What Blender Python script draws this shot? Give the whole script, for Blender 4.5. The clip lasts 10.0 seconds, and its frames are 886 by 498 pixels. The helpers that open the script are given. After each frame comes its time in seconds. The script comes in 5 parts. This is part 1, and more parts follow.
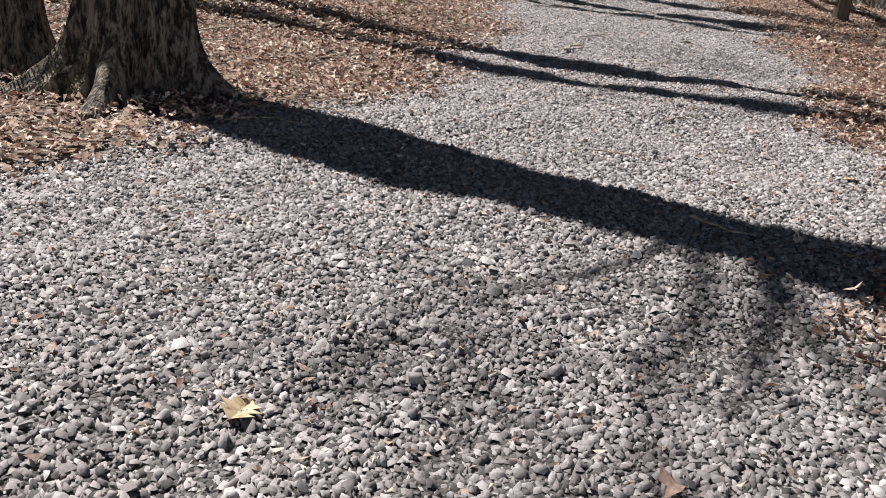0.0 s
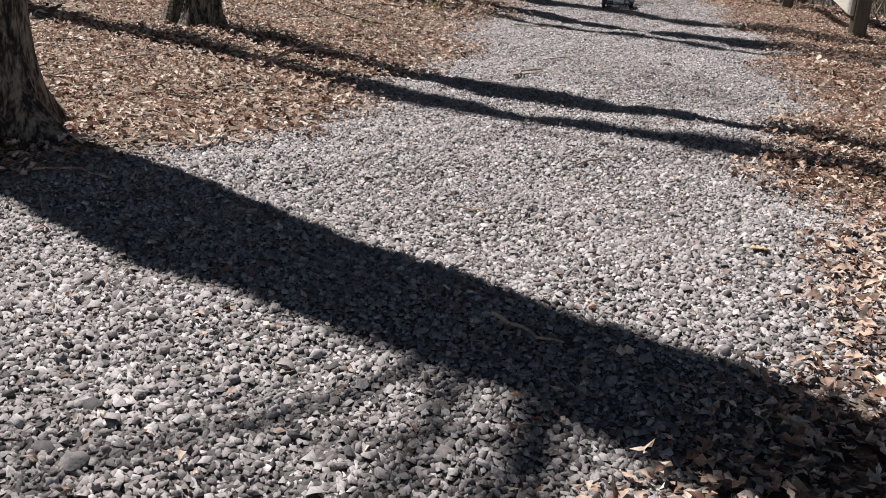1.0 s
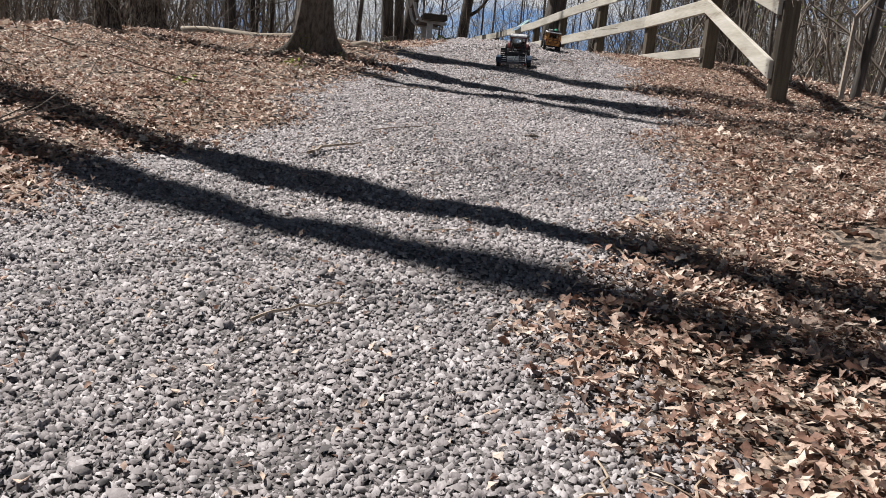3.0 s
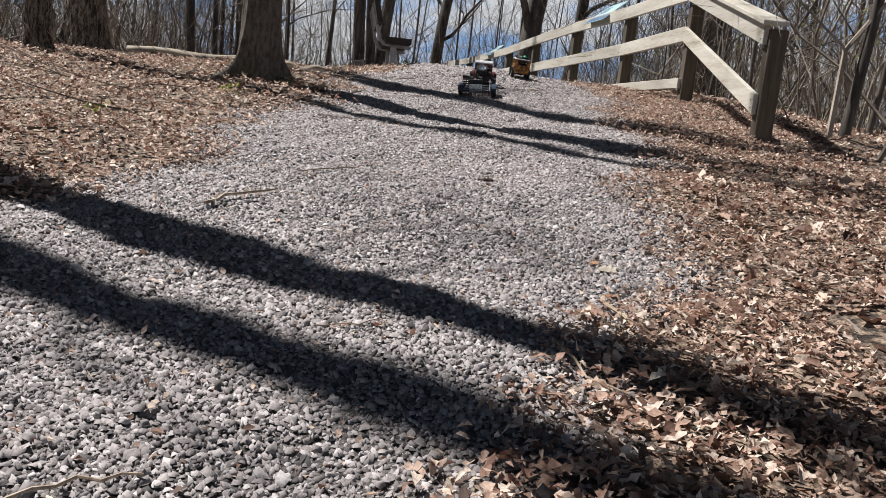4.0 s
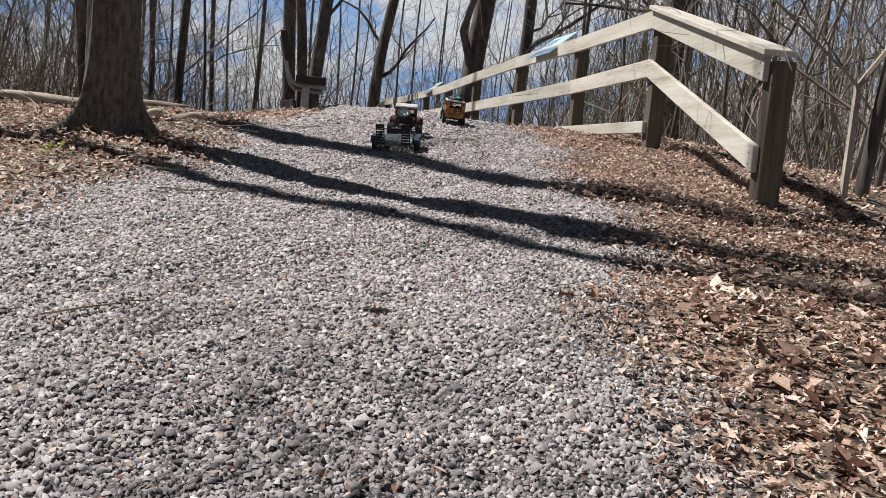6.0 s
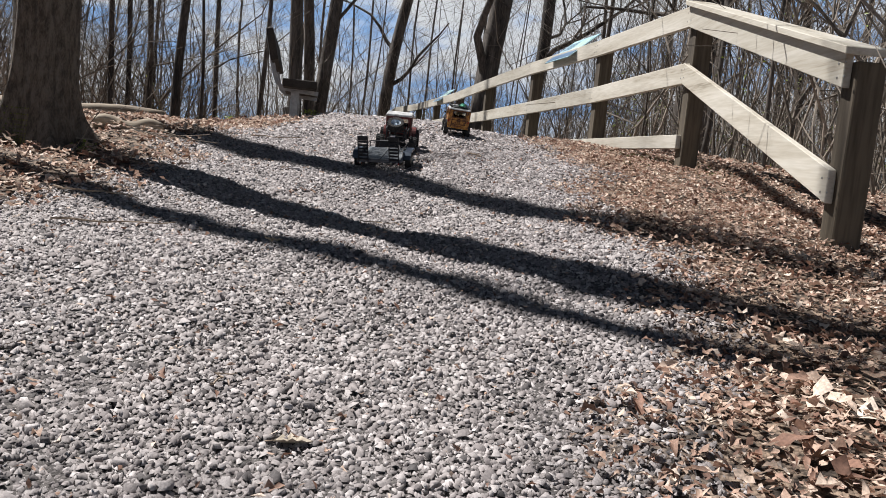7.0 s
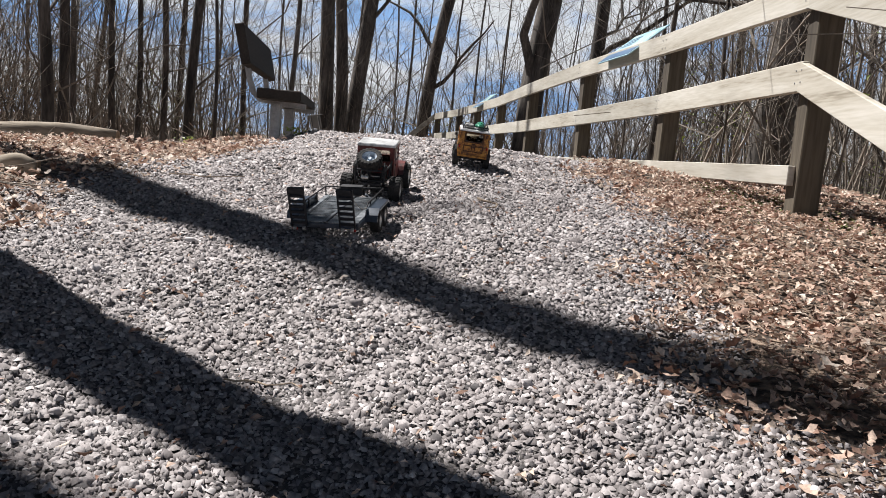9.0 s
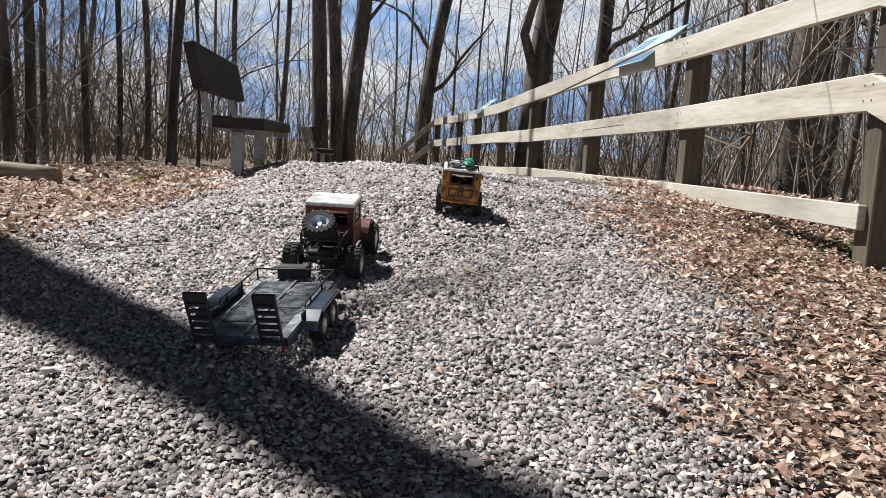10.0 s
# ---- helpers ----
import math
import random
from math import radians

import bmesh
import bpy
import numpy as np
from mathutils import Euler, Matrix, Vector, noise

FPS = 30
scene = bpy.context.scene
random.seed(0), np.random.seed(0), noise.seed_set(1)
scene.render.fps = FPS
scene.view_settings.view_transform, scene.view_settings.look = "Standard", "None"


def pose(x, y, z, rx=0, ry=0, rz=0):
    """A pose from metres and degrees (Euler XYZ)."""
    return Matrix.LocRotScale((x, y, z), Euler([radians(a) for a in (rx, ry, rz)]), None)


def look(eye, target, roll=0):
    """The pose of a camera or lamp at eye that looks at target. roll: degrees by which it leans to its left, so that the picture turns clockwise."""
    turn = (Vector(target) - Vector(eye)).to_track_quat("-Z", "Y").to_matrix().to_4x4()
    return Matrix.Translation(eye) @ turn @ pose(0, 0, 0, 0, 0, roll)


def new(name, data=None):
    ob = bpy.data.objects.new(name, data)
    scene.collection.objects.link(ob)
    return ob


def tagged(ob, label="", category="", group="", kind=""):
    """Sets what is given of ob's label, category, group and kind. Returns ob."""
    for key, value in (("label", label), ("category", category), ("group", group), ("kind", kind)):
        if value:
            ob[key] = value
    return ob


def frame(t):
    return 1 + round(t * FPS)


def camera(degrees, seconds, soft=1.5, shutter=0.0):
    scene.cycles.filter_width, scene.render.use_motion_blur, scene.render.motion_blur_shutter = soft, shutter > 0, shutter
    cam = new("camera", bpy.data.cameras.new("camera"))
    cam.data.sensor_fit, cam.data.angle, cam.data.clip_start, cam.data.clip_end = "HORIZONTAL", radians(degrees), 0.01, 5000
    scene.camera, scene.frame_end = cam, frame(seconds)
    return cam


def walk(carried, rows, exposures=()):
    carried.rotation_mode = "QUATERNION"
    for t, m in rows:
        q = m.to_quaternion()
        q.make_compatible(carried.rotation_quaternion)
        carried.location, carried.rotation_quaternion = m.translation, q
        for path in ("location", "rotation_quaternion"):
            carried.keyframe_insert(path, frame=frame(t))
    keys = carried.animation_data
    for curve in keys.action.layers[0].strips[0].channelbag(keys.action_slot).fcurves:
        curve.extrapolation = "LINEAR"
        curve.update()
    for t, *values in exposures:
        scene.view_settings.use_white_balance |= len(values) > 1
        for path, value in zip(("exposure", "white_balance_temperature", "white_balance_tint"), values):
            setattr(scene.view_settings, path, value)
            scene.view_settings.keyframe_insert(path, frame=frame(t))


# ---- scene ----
K = 0.884          # metres in one unit of the plan
cam = camera(56.3, 10.0, soft=0.35)
PATH = [
    (0, (0.042, 0.028, 0.828), (0.04, 1.949, 0.273), 5.2),
    (0.5, (0.435, 0.372, 0.878), (0.346, 2.292, 0.325), 4.7),
    (1, (0.838, 0.755, 0.932), (0.708, 2.679, 0.403), 4.4),
    (1.5, (1.193, 1.089, 0.96), (1.077, 3.022, 0.46), 5.1),
    (2, (1.415, 1.522, 0.982), (1.336, 3.466, 0.519), 5.4),
    (2.5, (1.585, 1.928, 1.004), (1.518, 3.882, 0.582), 4.9),
    (3.8, (1.869, 2.981, 1.098), (1.848, 4.949, 0.743), 5.7),
    (4, (1.895, 3.145, 1.116), (1.888, 5.116, 0.778), 5.8),
    (4.5, (1.94, 3.633, 1.152), (1.97, 5.609, 0.846), 5.6),
    (5, (2.003, 4.086, 1.168), (2.076, 6.064, 0.878), 5.4),
    (5.5, (2.041, 4.531, 1.236), (2.144, 6.511, 0.971), 4.9),
    (5.7, (2.088, 4.73, 1.273), (2.193, 6.711, 1.017), 4.8),
    (7, (2.323, 6.167, 1.377), (2.387, 8.153, 1.148), 5.5),
    (7.5, (2.451, 6.7, 1.427), (2.479, 8.687, 1.205), 5.7),
    (8, (2.543, 7.17, 1.47), (2.532, 9.157, 1.242), 5.8),
    (8.5, (2.571, 7.694, 1.563), (2.528, 9.68, 1.336), 5.7),
    (9, (2.625, 8.238, 1.634), (2.558, 10.222, 1.395), 5.1),
    (9.5, (2.673, 8.725, 1.76), (2.586, 10.707, 1.51), 4.2),
    (10, (2.692, 9.25, 1.87), (2.604, 11.233, 1.625), 3.3),
]
walk(cam, [(t, look(eye, target, roll)) for t, eye, target, roll in PATH],
     exposures=[(0.0, 0.68), (2.5, 0.62), (5.0, 0.66), (7.5, 0.72), (10.0, 0.9)])

# ---------------------------------------------------------------- light
SUN_EL, SUN_AZ = radians(54), math.atan2(-0.834, 0.552)   # azimuth from +y towards +x
world = bpy.data.worlds.new("sky")
scene.world = world
world.use_nodes = True
wn = world.node_tree
sky = wn.nodes.new("ShaderNodeTexSky")
sky.sky_type = 'NISHITA'
sky.sun_disc = False
sky.air_density, sky.dust_density, sky.ozone_density = 1.3, 0.1, 4.0
sky.sun_elevation, sky.sun_rotation = SUN_EL, SUN_AZ
bg = wn.nodes["Background"]
bg.inputs[1].default_value = 0.0056
# broken white cloud over the blue
wtc = wn.nodes.new("ShaderNodeTexCoord")
wmap = wn.nodes.new("ShaderNodeMapping")
wmap.inputs["Scale"].default_value = (1.6, 1.6, 5.0)
wno = wn.nodes.new("ShaderNodeTexNoise")
wno.inputs["Scale"].default_value = 2.6
wno.inputs["Detail"].default_value = 7
wno.inputs["Roughness"].default_value = 0.6
wramp = wn.nodes.new("ShaderNodeValToRGB")
wramp.color_ramp.elements[0].position = 0.42
wramp.color_ramp.elements[1].position = 0.54
wmix = wn.nodes.new("ShaderNodeMixRGB")
wmix.inputs[2].default_value = (76.0, 79.0, 83.0, 1)
wn.links.new(wtc.outputs["Generated"], wmap.inputs[0])
wn.links.new(wmap.outputs[0], wno.inputs["Vector"])
wn.links.new(wno.outputs["Fac"], wramp.inputs[0])
# the cover closes up towards the horizon
wsep = wn.nodes.new("ShaderNodeSeparateXYZ")
wlow = wn.nodes.new("ShaderNodeMapRange")
wlow.inputs["From Min"].default_value, wlow.inputs["From Max"].default_value = 0.19, 0.35
wlow.inputs["To Min"].default_value, wlow.inputs["To Max"].default_value = 1.0, 0.02
wmul = wn.nodes.new("ShaderNodeMath")
wmul.operation = 'MULTIPLY'
wn.links.new(wtc.outputs["Generated"], wsep.inputs[0])
wn.links.new(wsep.outputs[2], wlow.inputs[0])
wn.links.new(wramp.outputs[0], wmul.inputs[0])
wn.links.new(wlow.outputs[0], wmul.inputs[1])
wn.links.new(wmul.outputs[0], wmix.inputs[0])
whaze = wn.nodes.new("ShaderNodeMixRGB")          # pale blue air low over the land
whaze.inputs[2].default_value = (30.0, 50.0, 84.0, 1)
wn.links.new(sky.outputs[0], whaze.inputs[1])
wn.links.new(wlow.outputs[0], whaze.inputs[0])
wn.links.new(whaze.outputs[0], wmix.inputs[1])
wn.links.new(wmix.outputs[0], bg.inputs[0])

sun = new("sun", bpy.data.lights.new("sun", 'SUN'))
sun.data.energy, sun.data.angle, sun.data.color = 5.0, radians(0.6), (1.0, 0.97, 0.945)
sun_dir = Vector((math.sin(SUN_AZ) * math.cos(SUN_EL), math.cos(SUN_AZ) * math.cos(SUN_EL), math.sin(SUN_EL)))
sun.matrix_world = look(sun_dir * 40, (0, 0, 0))


# ---------------------------------------------------------------- materials
def material(name, colors, scale=8.0, rough=0.7, bump=0.2, metal=0.0, detail=6.0, stretch=(1, 1, 1), fine=60.0,
             coords="Object", rand=0.0, lo=0.38, hi=0.62, bump_dist=0.01, spec=0.5, coat=0.0, rough_var=0.1):
    """Two scales of noise through a colour ramp, with bump. rand: brightness spread from piece to piece."""
    m = bpy.data.materials.new(name)
    m.use_nodes = True
    t = m.node_tree
    b = t.nodes["Principled BSDF"]
    tc, mp = t.nodes.new("ShaderNodeTexCoord"), t.nodes.new("ShaderNodeMapping")
    mp.inputs["Scale"].default_value = stretch
    t.links.new(tc.outputs[coords], mp.inputs[0])
    n1, n2 = t.nodes.new("ShaderNodeTexNoise"), t.nodes.new("ShaderNodeTexNoise")
    n1.inputs["Scale"].default_value, n1.inputs["Detail"].default_value = scale, detail
    n2.inputs["Scale"].default_value, n2.inputs["Detail"].default_value = fine, 4
    for n in (n1, n2):
        t.links.new(mp.outputs[0], n.inputs["Vector"])
    mixf = t.nodes.new("ShaderNodeMath")
    mixf.operation = 'MULTIPLY_ADD'
    mixf.inputs[1].default_value = 0.35
    t.links.new(n2.outputs["Fac"], mixf.inputs[0])
    half = t.nodes.new("ShaderNodeMath")
    half.operation = 'MULTIPLY'
    half.inputs[1].default_value = 0.65
    t.links.new(n1.outputs["Fac"], half.inputs[0])
    t.links.new(half.outputs[0], mixf.inputs[2])
    r = t.nodes.new("ShaderNodeValToRGB")
    e = r.color_ramp.elements
    e[0].position, e[1].position = lo, hi
    while len(e) < len(colors):
        e.new(0.5)
    for i, c in enumerate(colors):
        e[i].position = lo + (hi - lo) * i / max(1, len(colors) - 1)
        e[i].color = (*c, 1)
    t.links.new(mixf.outputs[0], r.inputs[0])
    out = r.outputs[0]
    if rand:
        info, island = t.nodes.new("ShaderNodeObjectInfo"), t.nodes.new("ShaderNodeNewGeometry")
        add = t.nodes.new("ShaderNodeMath")
        add.operation = 'ADD'
        t.links.new(info.outputs["Random"], add.inputs[0])
        t.links.new(island.outputs["Random Per Island"], add.inputs[1])
        wrap = t.nodes.new("ShaderNodeMath")
        wrap.operation = 'FRACT'
        t.links.new(add.outputs[0], wrap.inputs[0])
        mr = t.nodes.new("ShaderNodeMapRange")
        mr.inputs["To Min"].default_value, mr.inputs["To Max"].default_value = 1 - rand, 1 + rand
        t.links.new(wrap.outputs[0], mr.inputs[0])
        hsv = t.nodes.new("ShaderNodeHueSaturation")
        t.links.new(mr.outputs[0], hsv.inputs["Value"])
        t.links.new(out, hsv.inputs["Color"])
        out = hsv.outputs[0]
    t.links.new(out, b.inputs["Base Color"])
    rr = t.nodes.new("ShaderNodeMapRange")
    rr.inputs["To Min"].default_value, rr.inputs["To Max"].default_value = max(0.02, rough - rough_var), min(1, rough + rough_var)
    t.links.new(n1.outputs["Fac"], rr.inputs[0])
    t.links.new(rr.outputs[0], b.inputs["Roughness"])
    b.inputs["Metallic"].default_value = metal
    b.inputs["Specular IOR Level"].default_value = spec
    b.inputs["Coat Weight"].default_value = coat
    if bump:
        bp = t.nodes.new("ShaderNodeBump")
        bp.inputs["Strength"].default_value, bp.inputs["Distance"].default_value = bump, bump_dist
        t.links.new(mixf.outputs[0], bp.inputs["Height"])
        t.links.new(bp.outputs[0], b.inputs["Normal"])
    return m


def islands(name, stops, rough=0.8, bump_scale=120.0, bump=0.3, translucent=0.0, interp='LINEAR', mottled=0.25):
    """Each loose piece takes its own colour out of the stops (position, colour)."""
    m = bpy.data.materials.new(name)
    m.use_nodes = True
    t = m.node_tree
    b = t.nodes["Principled BSDF"]
    g, tc = t.nodes.new("ShaderNodeNewGeometry"), t.nodes.new("ShaderNodeTexCoord")
    r = t.nodes.new("ShaderNodeValToRGB")
    r.color_ramp.interpolation = interp
    e = r.color_ramp.elements
    while len(e) < len(stops):
        e.new(0.5)
    for i, (p, c) in enumerate(stops):
        e[i].position, e[i].color = p, (*c, 1)
    t.links.new(g.outputs["Random Per Island"], r.inputs[0])
    n = t.nodes.new("ShaderNodeTexNoise")
    n.inputs["Scale"].default_value, n.inputs["Detail"].default_value = bump_scale, 4
    t.links.new(tc.outputs["Object"], n.inputs["Vector"])
    mr = t.nodes.new("ShaderNodeMapRange")
    mr.inputs["To Min"].default_value, mr.inputs["To Max"].default_value = 1 - 2 * mottled, 1 + 2 * mottled
    t.links.new(n.outputs["Fac"], mr.inputs[0])
    hsv = t.nodes.new("ShaderNodeHueSaturation")
    t.links.new(r.outputs[0], hsv.inputs["Color"])
    t.links.new(mr.outputs[0], hsv.inputs["Value"])
    t.links.new(hsv.outputs[0], b.inputs["Base Color"])
    b.inputs["Roughness"].default_value = rough
    bp = t.nodes.new("ShaderNodeBump")
    bp.inputs["Strength"].default_value, bp.inputs["Distance"].default_value = bump, 0.004
    t.links.new(n.outputs["Fac"], bp.inputs["Height"])
    t.links.new(bp.outputs[0], b.inputs["Normal"])
    if translucent:
        tr = t.nodes.new("ShaderNodeBsdfTranslucent")
        t.links.new(hsv.outputs[0], tr.inputs["Color"])
        mx = t.nodes.new("ShaderNodeMixShader")
        mx.inputs[0].default_value = translucent
        t.links.new(b.outputs[0], mx.inputs[1])
        t.links.new(tr.outputs[0], mx.inputs[2])
        t.links.new(mx.outputs[0], t.nodes["Material Output"].inputs["Surface"])
    return m


M_STONE = islands("limestone_gravel", [(0.0, (0.055, 0.050, 0.051)), (0.15, (0.172, 0.153, 0.151)), (0.55, (0.28, 0.251, 0.246)),
                                       (0.85, (0.36, 0.332, 0.328)), (1.0, (0.50, 0.465, 0.458))], rough=0.85, bump_scale=160)
M_LEAF = islands("dead_leaves", [(0.0, (0.07, 0.04, 0.03)), (0.2, (0.255, 0.137, 0.095)), (0.5, (0.465, 0.322, 0.248)),
                                 (0.8, (0.61, 0.475, 0.382)), (1.0, (0.70, 0.60, 0.51))], rough=0.75, bump_scale=110, translucent=0.2, mottled=.4)
M_BARK = material("bark", [(0.018, 0.014, 0.011), (0.085, 0.067, 0.052), (0.16, 0.13, 0.10), (0.26, 0.22, 0.175)], scale=24, fine=95, lo=.43, hi=.58, stretch=(1, 1, 0.25),
                  rough=0.95, bump=1.0, bump_dist=0.05)
M_BARK_FAR = material("grey_bark", [(0.03, 0.026, 0.023), (0.085, 0.072, 0.062), (0.16, 0.138, 0.12)], scale=5, fine=30,
                      stretch=(1, 1, 0.2), rough=0.95, bump=0.6, bump_dist=0.02, rand=0.3)
M_BARK_SMOOTH = material("smooth_bark", [(0.05, 0.039, 0.03), (0.10, 0.081, 0.063), (0.15, 0.125, 0.10)], scale=30, fine=150, lo=.40, hi=.60, stretch=(1, 1, 0.35),
                         rough=0.95, bump=1.0, bump_dist=0.03)
M_TWIG = material("twig_bark", [(0.085, 0.07, 0.058), (0.24, 0.205, 0.172)], scale=3, rough=0.9, bump=0.0, rand=0.45)
M_BRUSH = material("brushwood_bark", [(0.085, 0.07, 0.056), (0.27, 0.228, 0.185)], scale=3, rough=0.9, bump=0.0, rand=0.5)
M_WOOD = material("weathered_pine", [(0.24, 0.21, 0.16), (0.40, 0.365, 0.30), (0.47, 0.44, 0.375), (0.54, 0.51, 0.45)], scale=5.0, fine=44, stretch=(1, 0.1, 1.8), lo=.3, hi=.62,
                  rough=0.8, bump=0.35, bump_dist=0.004, rand=0.1)
M_POST = material("post_timber", [(0.035, 0.026, 0.017), (0.072, 0.056, 0.037), (0.13, 0.105, 0.073)], scale=3.0, fine=30, stretch=(1.4, 1.4, 0.12),
                  rough=0.85, bump=0.3, bump_dist=0.004, rand=0.12)
M_MOSS = material("moss", [(0.035, 0.04, 0.012), (0.10, 0.11, 0.03), (0.17, 0.16, 0.06)], scale=14, fine=90, rough=1.0, bump=1.0, bump_dist=0.02)


# ---------------------------------------------------------------- mesh helpers
def mesh_from(name, verts, faces, mat, smooth=False):
    me = bpy.data.meshes.new(name)
    me.from_pydata([tuple(v) for v in verts], [], [tuple(f) for f in faces])
    me.materials.append(mat)
    if smooth:
        me.polygons.foreach_set("use_smooth", [True] * len(me.polygons))
    me.update()
    return me


def tri_mesh(name, verts, tris, mat, smooth=False):
    """A large triangle mesh straight from arrays."""
    me = bpy.data.meshes.new(name)
    nv, nt = len(verts), len(tris)
    me.vertices.add(nv)
    me.loops.add(nt * 3)
    me.polygons.add(nt)
    me.vertices.foreach_set("co", np.asarray(verts, dtype=np.float32).ravel())
    me.loops.foreach_set("vertex_index", np.asarray(tris, dtype=np.int32).ravel())
    me.polygons.foreach_set("loop_start", np.arange(0, nt * 3, 3, dtype=np.int32))
    me.polygons.foreach_set("use_smooth", np.full(nt, smooth))
    me.materials.append(mat)
    me.update(calc_edges=True)
    return me


def part(name, bm, mat, parent, label="", smooth=False):
    """Links a bmesh as one mesh object under a thing or a part."""
    me = bpy.data.meshes.new(name)
    bm.normal_update()
    bm.to_mesh(me)
    bm.free()
    me.materials.append(mat)
    if smooth:
        me.polygons.foreach_set("use_smooth", [True] * len(me.polygons))
    ob = new(name, me)
    ob.parent = parent
    if label:
        tagged(ob, label)
    return ob


def thing(name, label, category, m=None, group="", kind=""):
    ob = tagged(new(name), label, category, group, kind)
    ob.matrix_world = m or Matrix.Identity(4)
    return ob


def box(sx, sy, sz, at=(0, 0, 0), bevel=0.0, turn=None, segs=1, bm=None):
    """A bevelled box centred on at."""
    b = bmesh.new()
    bmesh.ops.create_cube(b, size=1)
    bmesh.ops.scale(b, vec=(sx, sy, sz), verts=b.verts)
    if bevel:
        bmesh.ops.bevel(b, geom=list(b.edges), offset=bevel, segments=segs, affect='EDGES', profile=0.5)
    m = Matrix.Translation(at) @ (turn.to_4x4() if turn else Matrix.Identity(4))
    bmesh.ops.transform(b, matrix=m, verts=b.verts)
    return joined(bm, b) if bm else b


def joined(bm, other):
    me = bpy.data.meshes.new("tmp")
    other.to_mesh(me)
    other.free()
    bm.from_mesh(me)
    bpy.data.meshes.remove(me)
    return bm


def rod(points, r, sides=8, bm=None, r_end=None, cap=True):
    """A tube along points."""
    b = bm or bmesh.new()
    pts = [Vector(p) for p in points]
    rings = []
    for i, p in enumerate(pts):
        d = (pts[min(i + 1, len(pts) - 1)] - pts[max(i - 1, 0)]).normalized()
        side = d.orthogonal().normalized() if abs(d.z) > 0.95 else d.cross(Vector((0, 0, 1))).normalized()
        up = side.cross(d)
        rad = r if r_end is None else r + (r_end - r) * i / (len(pts) - 1)
        rings.append([b.verts.new(p + rad * (math.cos(a) * side + math.sin(a) * up)) for a in [2 * math.pi * k / sides for k in range(sides)]])
    for a, c in zip(rings, rings[1:]):
        for k in range(sides):
            b.faces.new((a[k], a[(k + 1) % sides], c[(k + 1) % sides], c[k]))
    if cap:
        b.faces.new(rings[0][::-1])
        b.faces.new(rings[-1])
    return b


def lathe(profile, axis='X', sides=28, at=(0, 0, 0), bm=None):
    """Turns (radius, offset) pairs round an axis, closed at both ends where the radius is 0."""
    b = bm or bmesh.new()
    rings = []
    for rad, off in profile:
        ring = []
        for k in range(sides if rad > 1e-6 else 1):
            a = 2 * math.pi * k / sides
            c, s = rad * math.cos(a), rad * math.sin(a)
            v = {'X': (off, c, s), 'Y': (s, off, c), 'Z': (c, s, off)}[axis]
            ring.append(b.verts.new(Vector(at) + Vector(v)))
        rings.append(ring)
    for a, c in zip(rings, rings[1:]):
        n = max(len(a), len(c))
        for k in range(n):
            vs = [a[k % len(a)], a[(k + 1) % len(a)], c[(k + 1) % len(c)], c[k % len(c)]]
            vs = [v for i, v in enumerate(vs) if v not in vs[:i]]
            if len(vs) > 2:
                b.faces.new(vs)
    bmesh.ops.recalc_face_normals(b, faces=b.faces)
    return b


# ---------------------------------------------------------------- ground
PROFILE_Y = [-60, -6, 5, 7, 8, 9, 10, 11, 12, 13, 14, 15, 16, 16.8, 17.6, 18.5, 20.8, 23.7, 26.8, 29.5, 36, 60, 140, 2000]
PROFILE_Z = [-0.6, -0.45, 0.375, 0.545, 0.65, 0.775, 0.91, 1.025, 1.16, 1.305, 1.49, 1.655, 1.785, 1.85, 1.86, 1.837, 1.69, 1.617, 1.57, 1.522, 1.5, 0.6, -1.5, -3.0]
LEFT_Y = [-4, 2, 3, 3.5, 4.35, 5.2, 6.3, 8, 10.7, 13.3, 15.6, 17.5, 22, 36]
LEFT_X = [-3.0, -2.2, -1.7, -1.35, -.85, -.5, -.12, .2, .5, .82, 1.05, 1.1, 1.3, 1.0]
RIGHT_Y = [-4, 2, 3, 4, 5.1, 6.6, 7.9, 9.9, 11.8, 13.8, 16.5, 18.5, 22, 36]
RIGHT_X = [.6, 1.45, 1.85, 2.2, 2.45, 2.87, 3.3, 3.62, 3.82, 3.92, 4.0, 4.3, 4.05, 1.4]


def edge_left(y):
    return K * np.interp(np.asarray(y) / K, LEFT_Y, LEFT_X)


def edge_right(y):
    return K * np.interp(np.asarray(y) / K, RIGHT_Y, RIGHT_X)


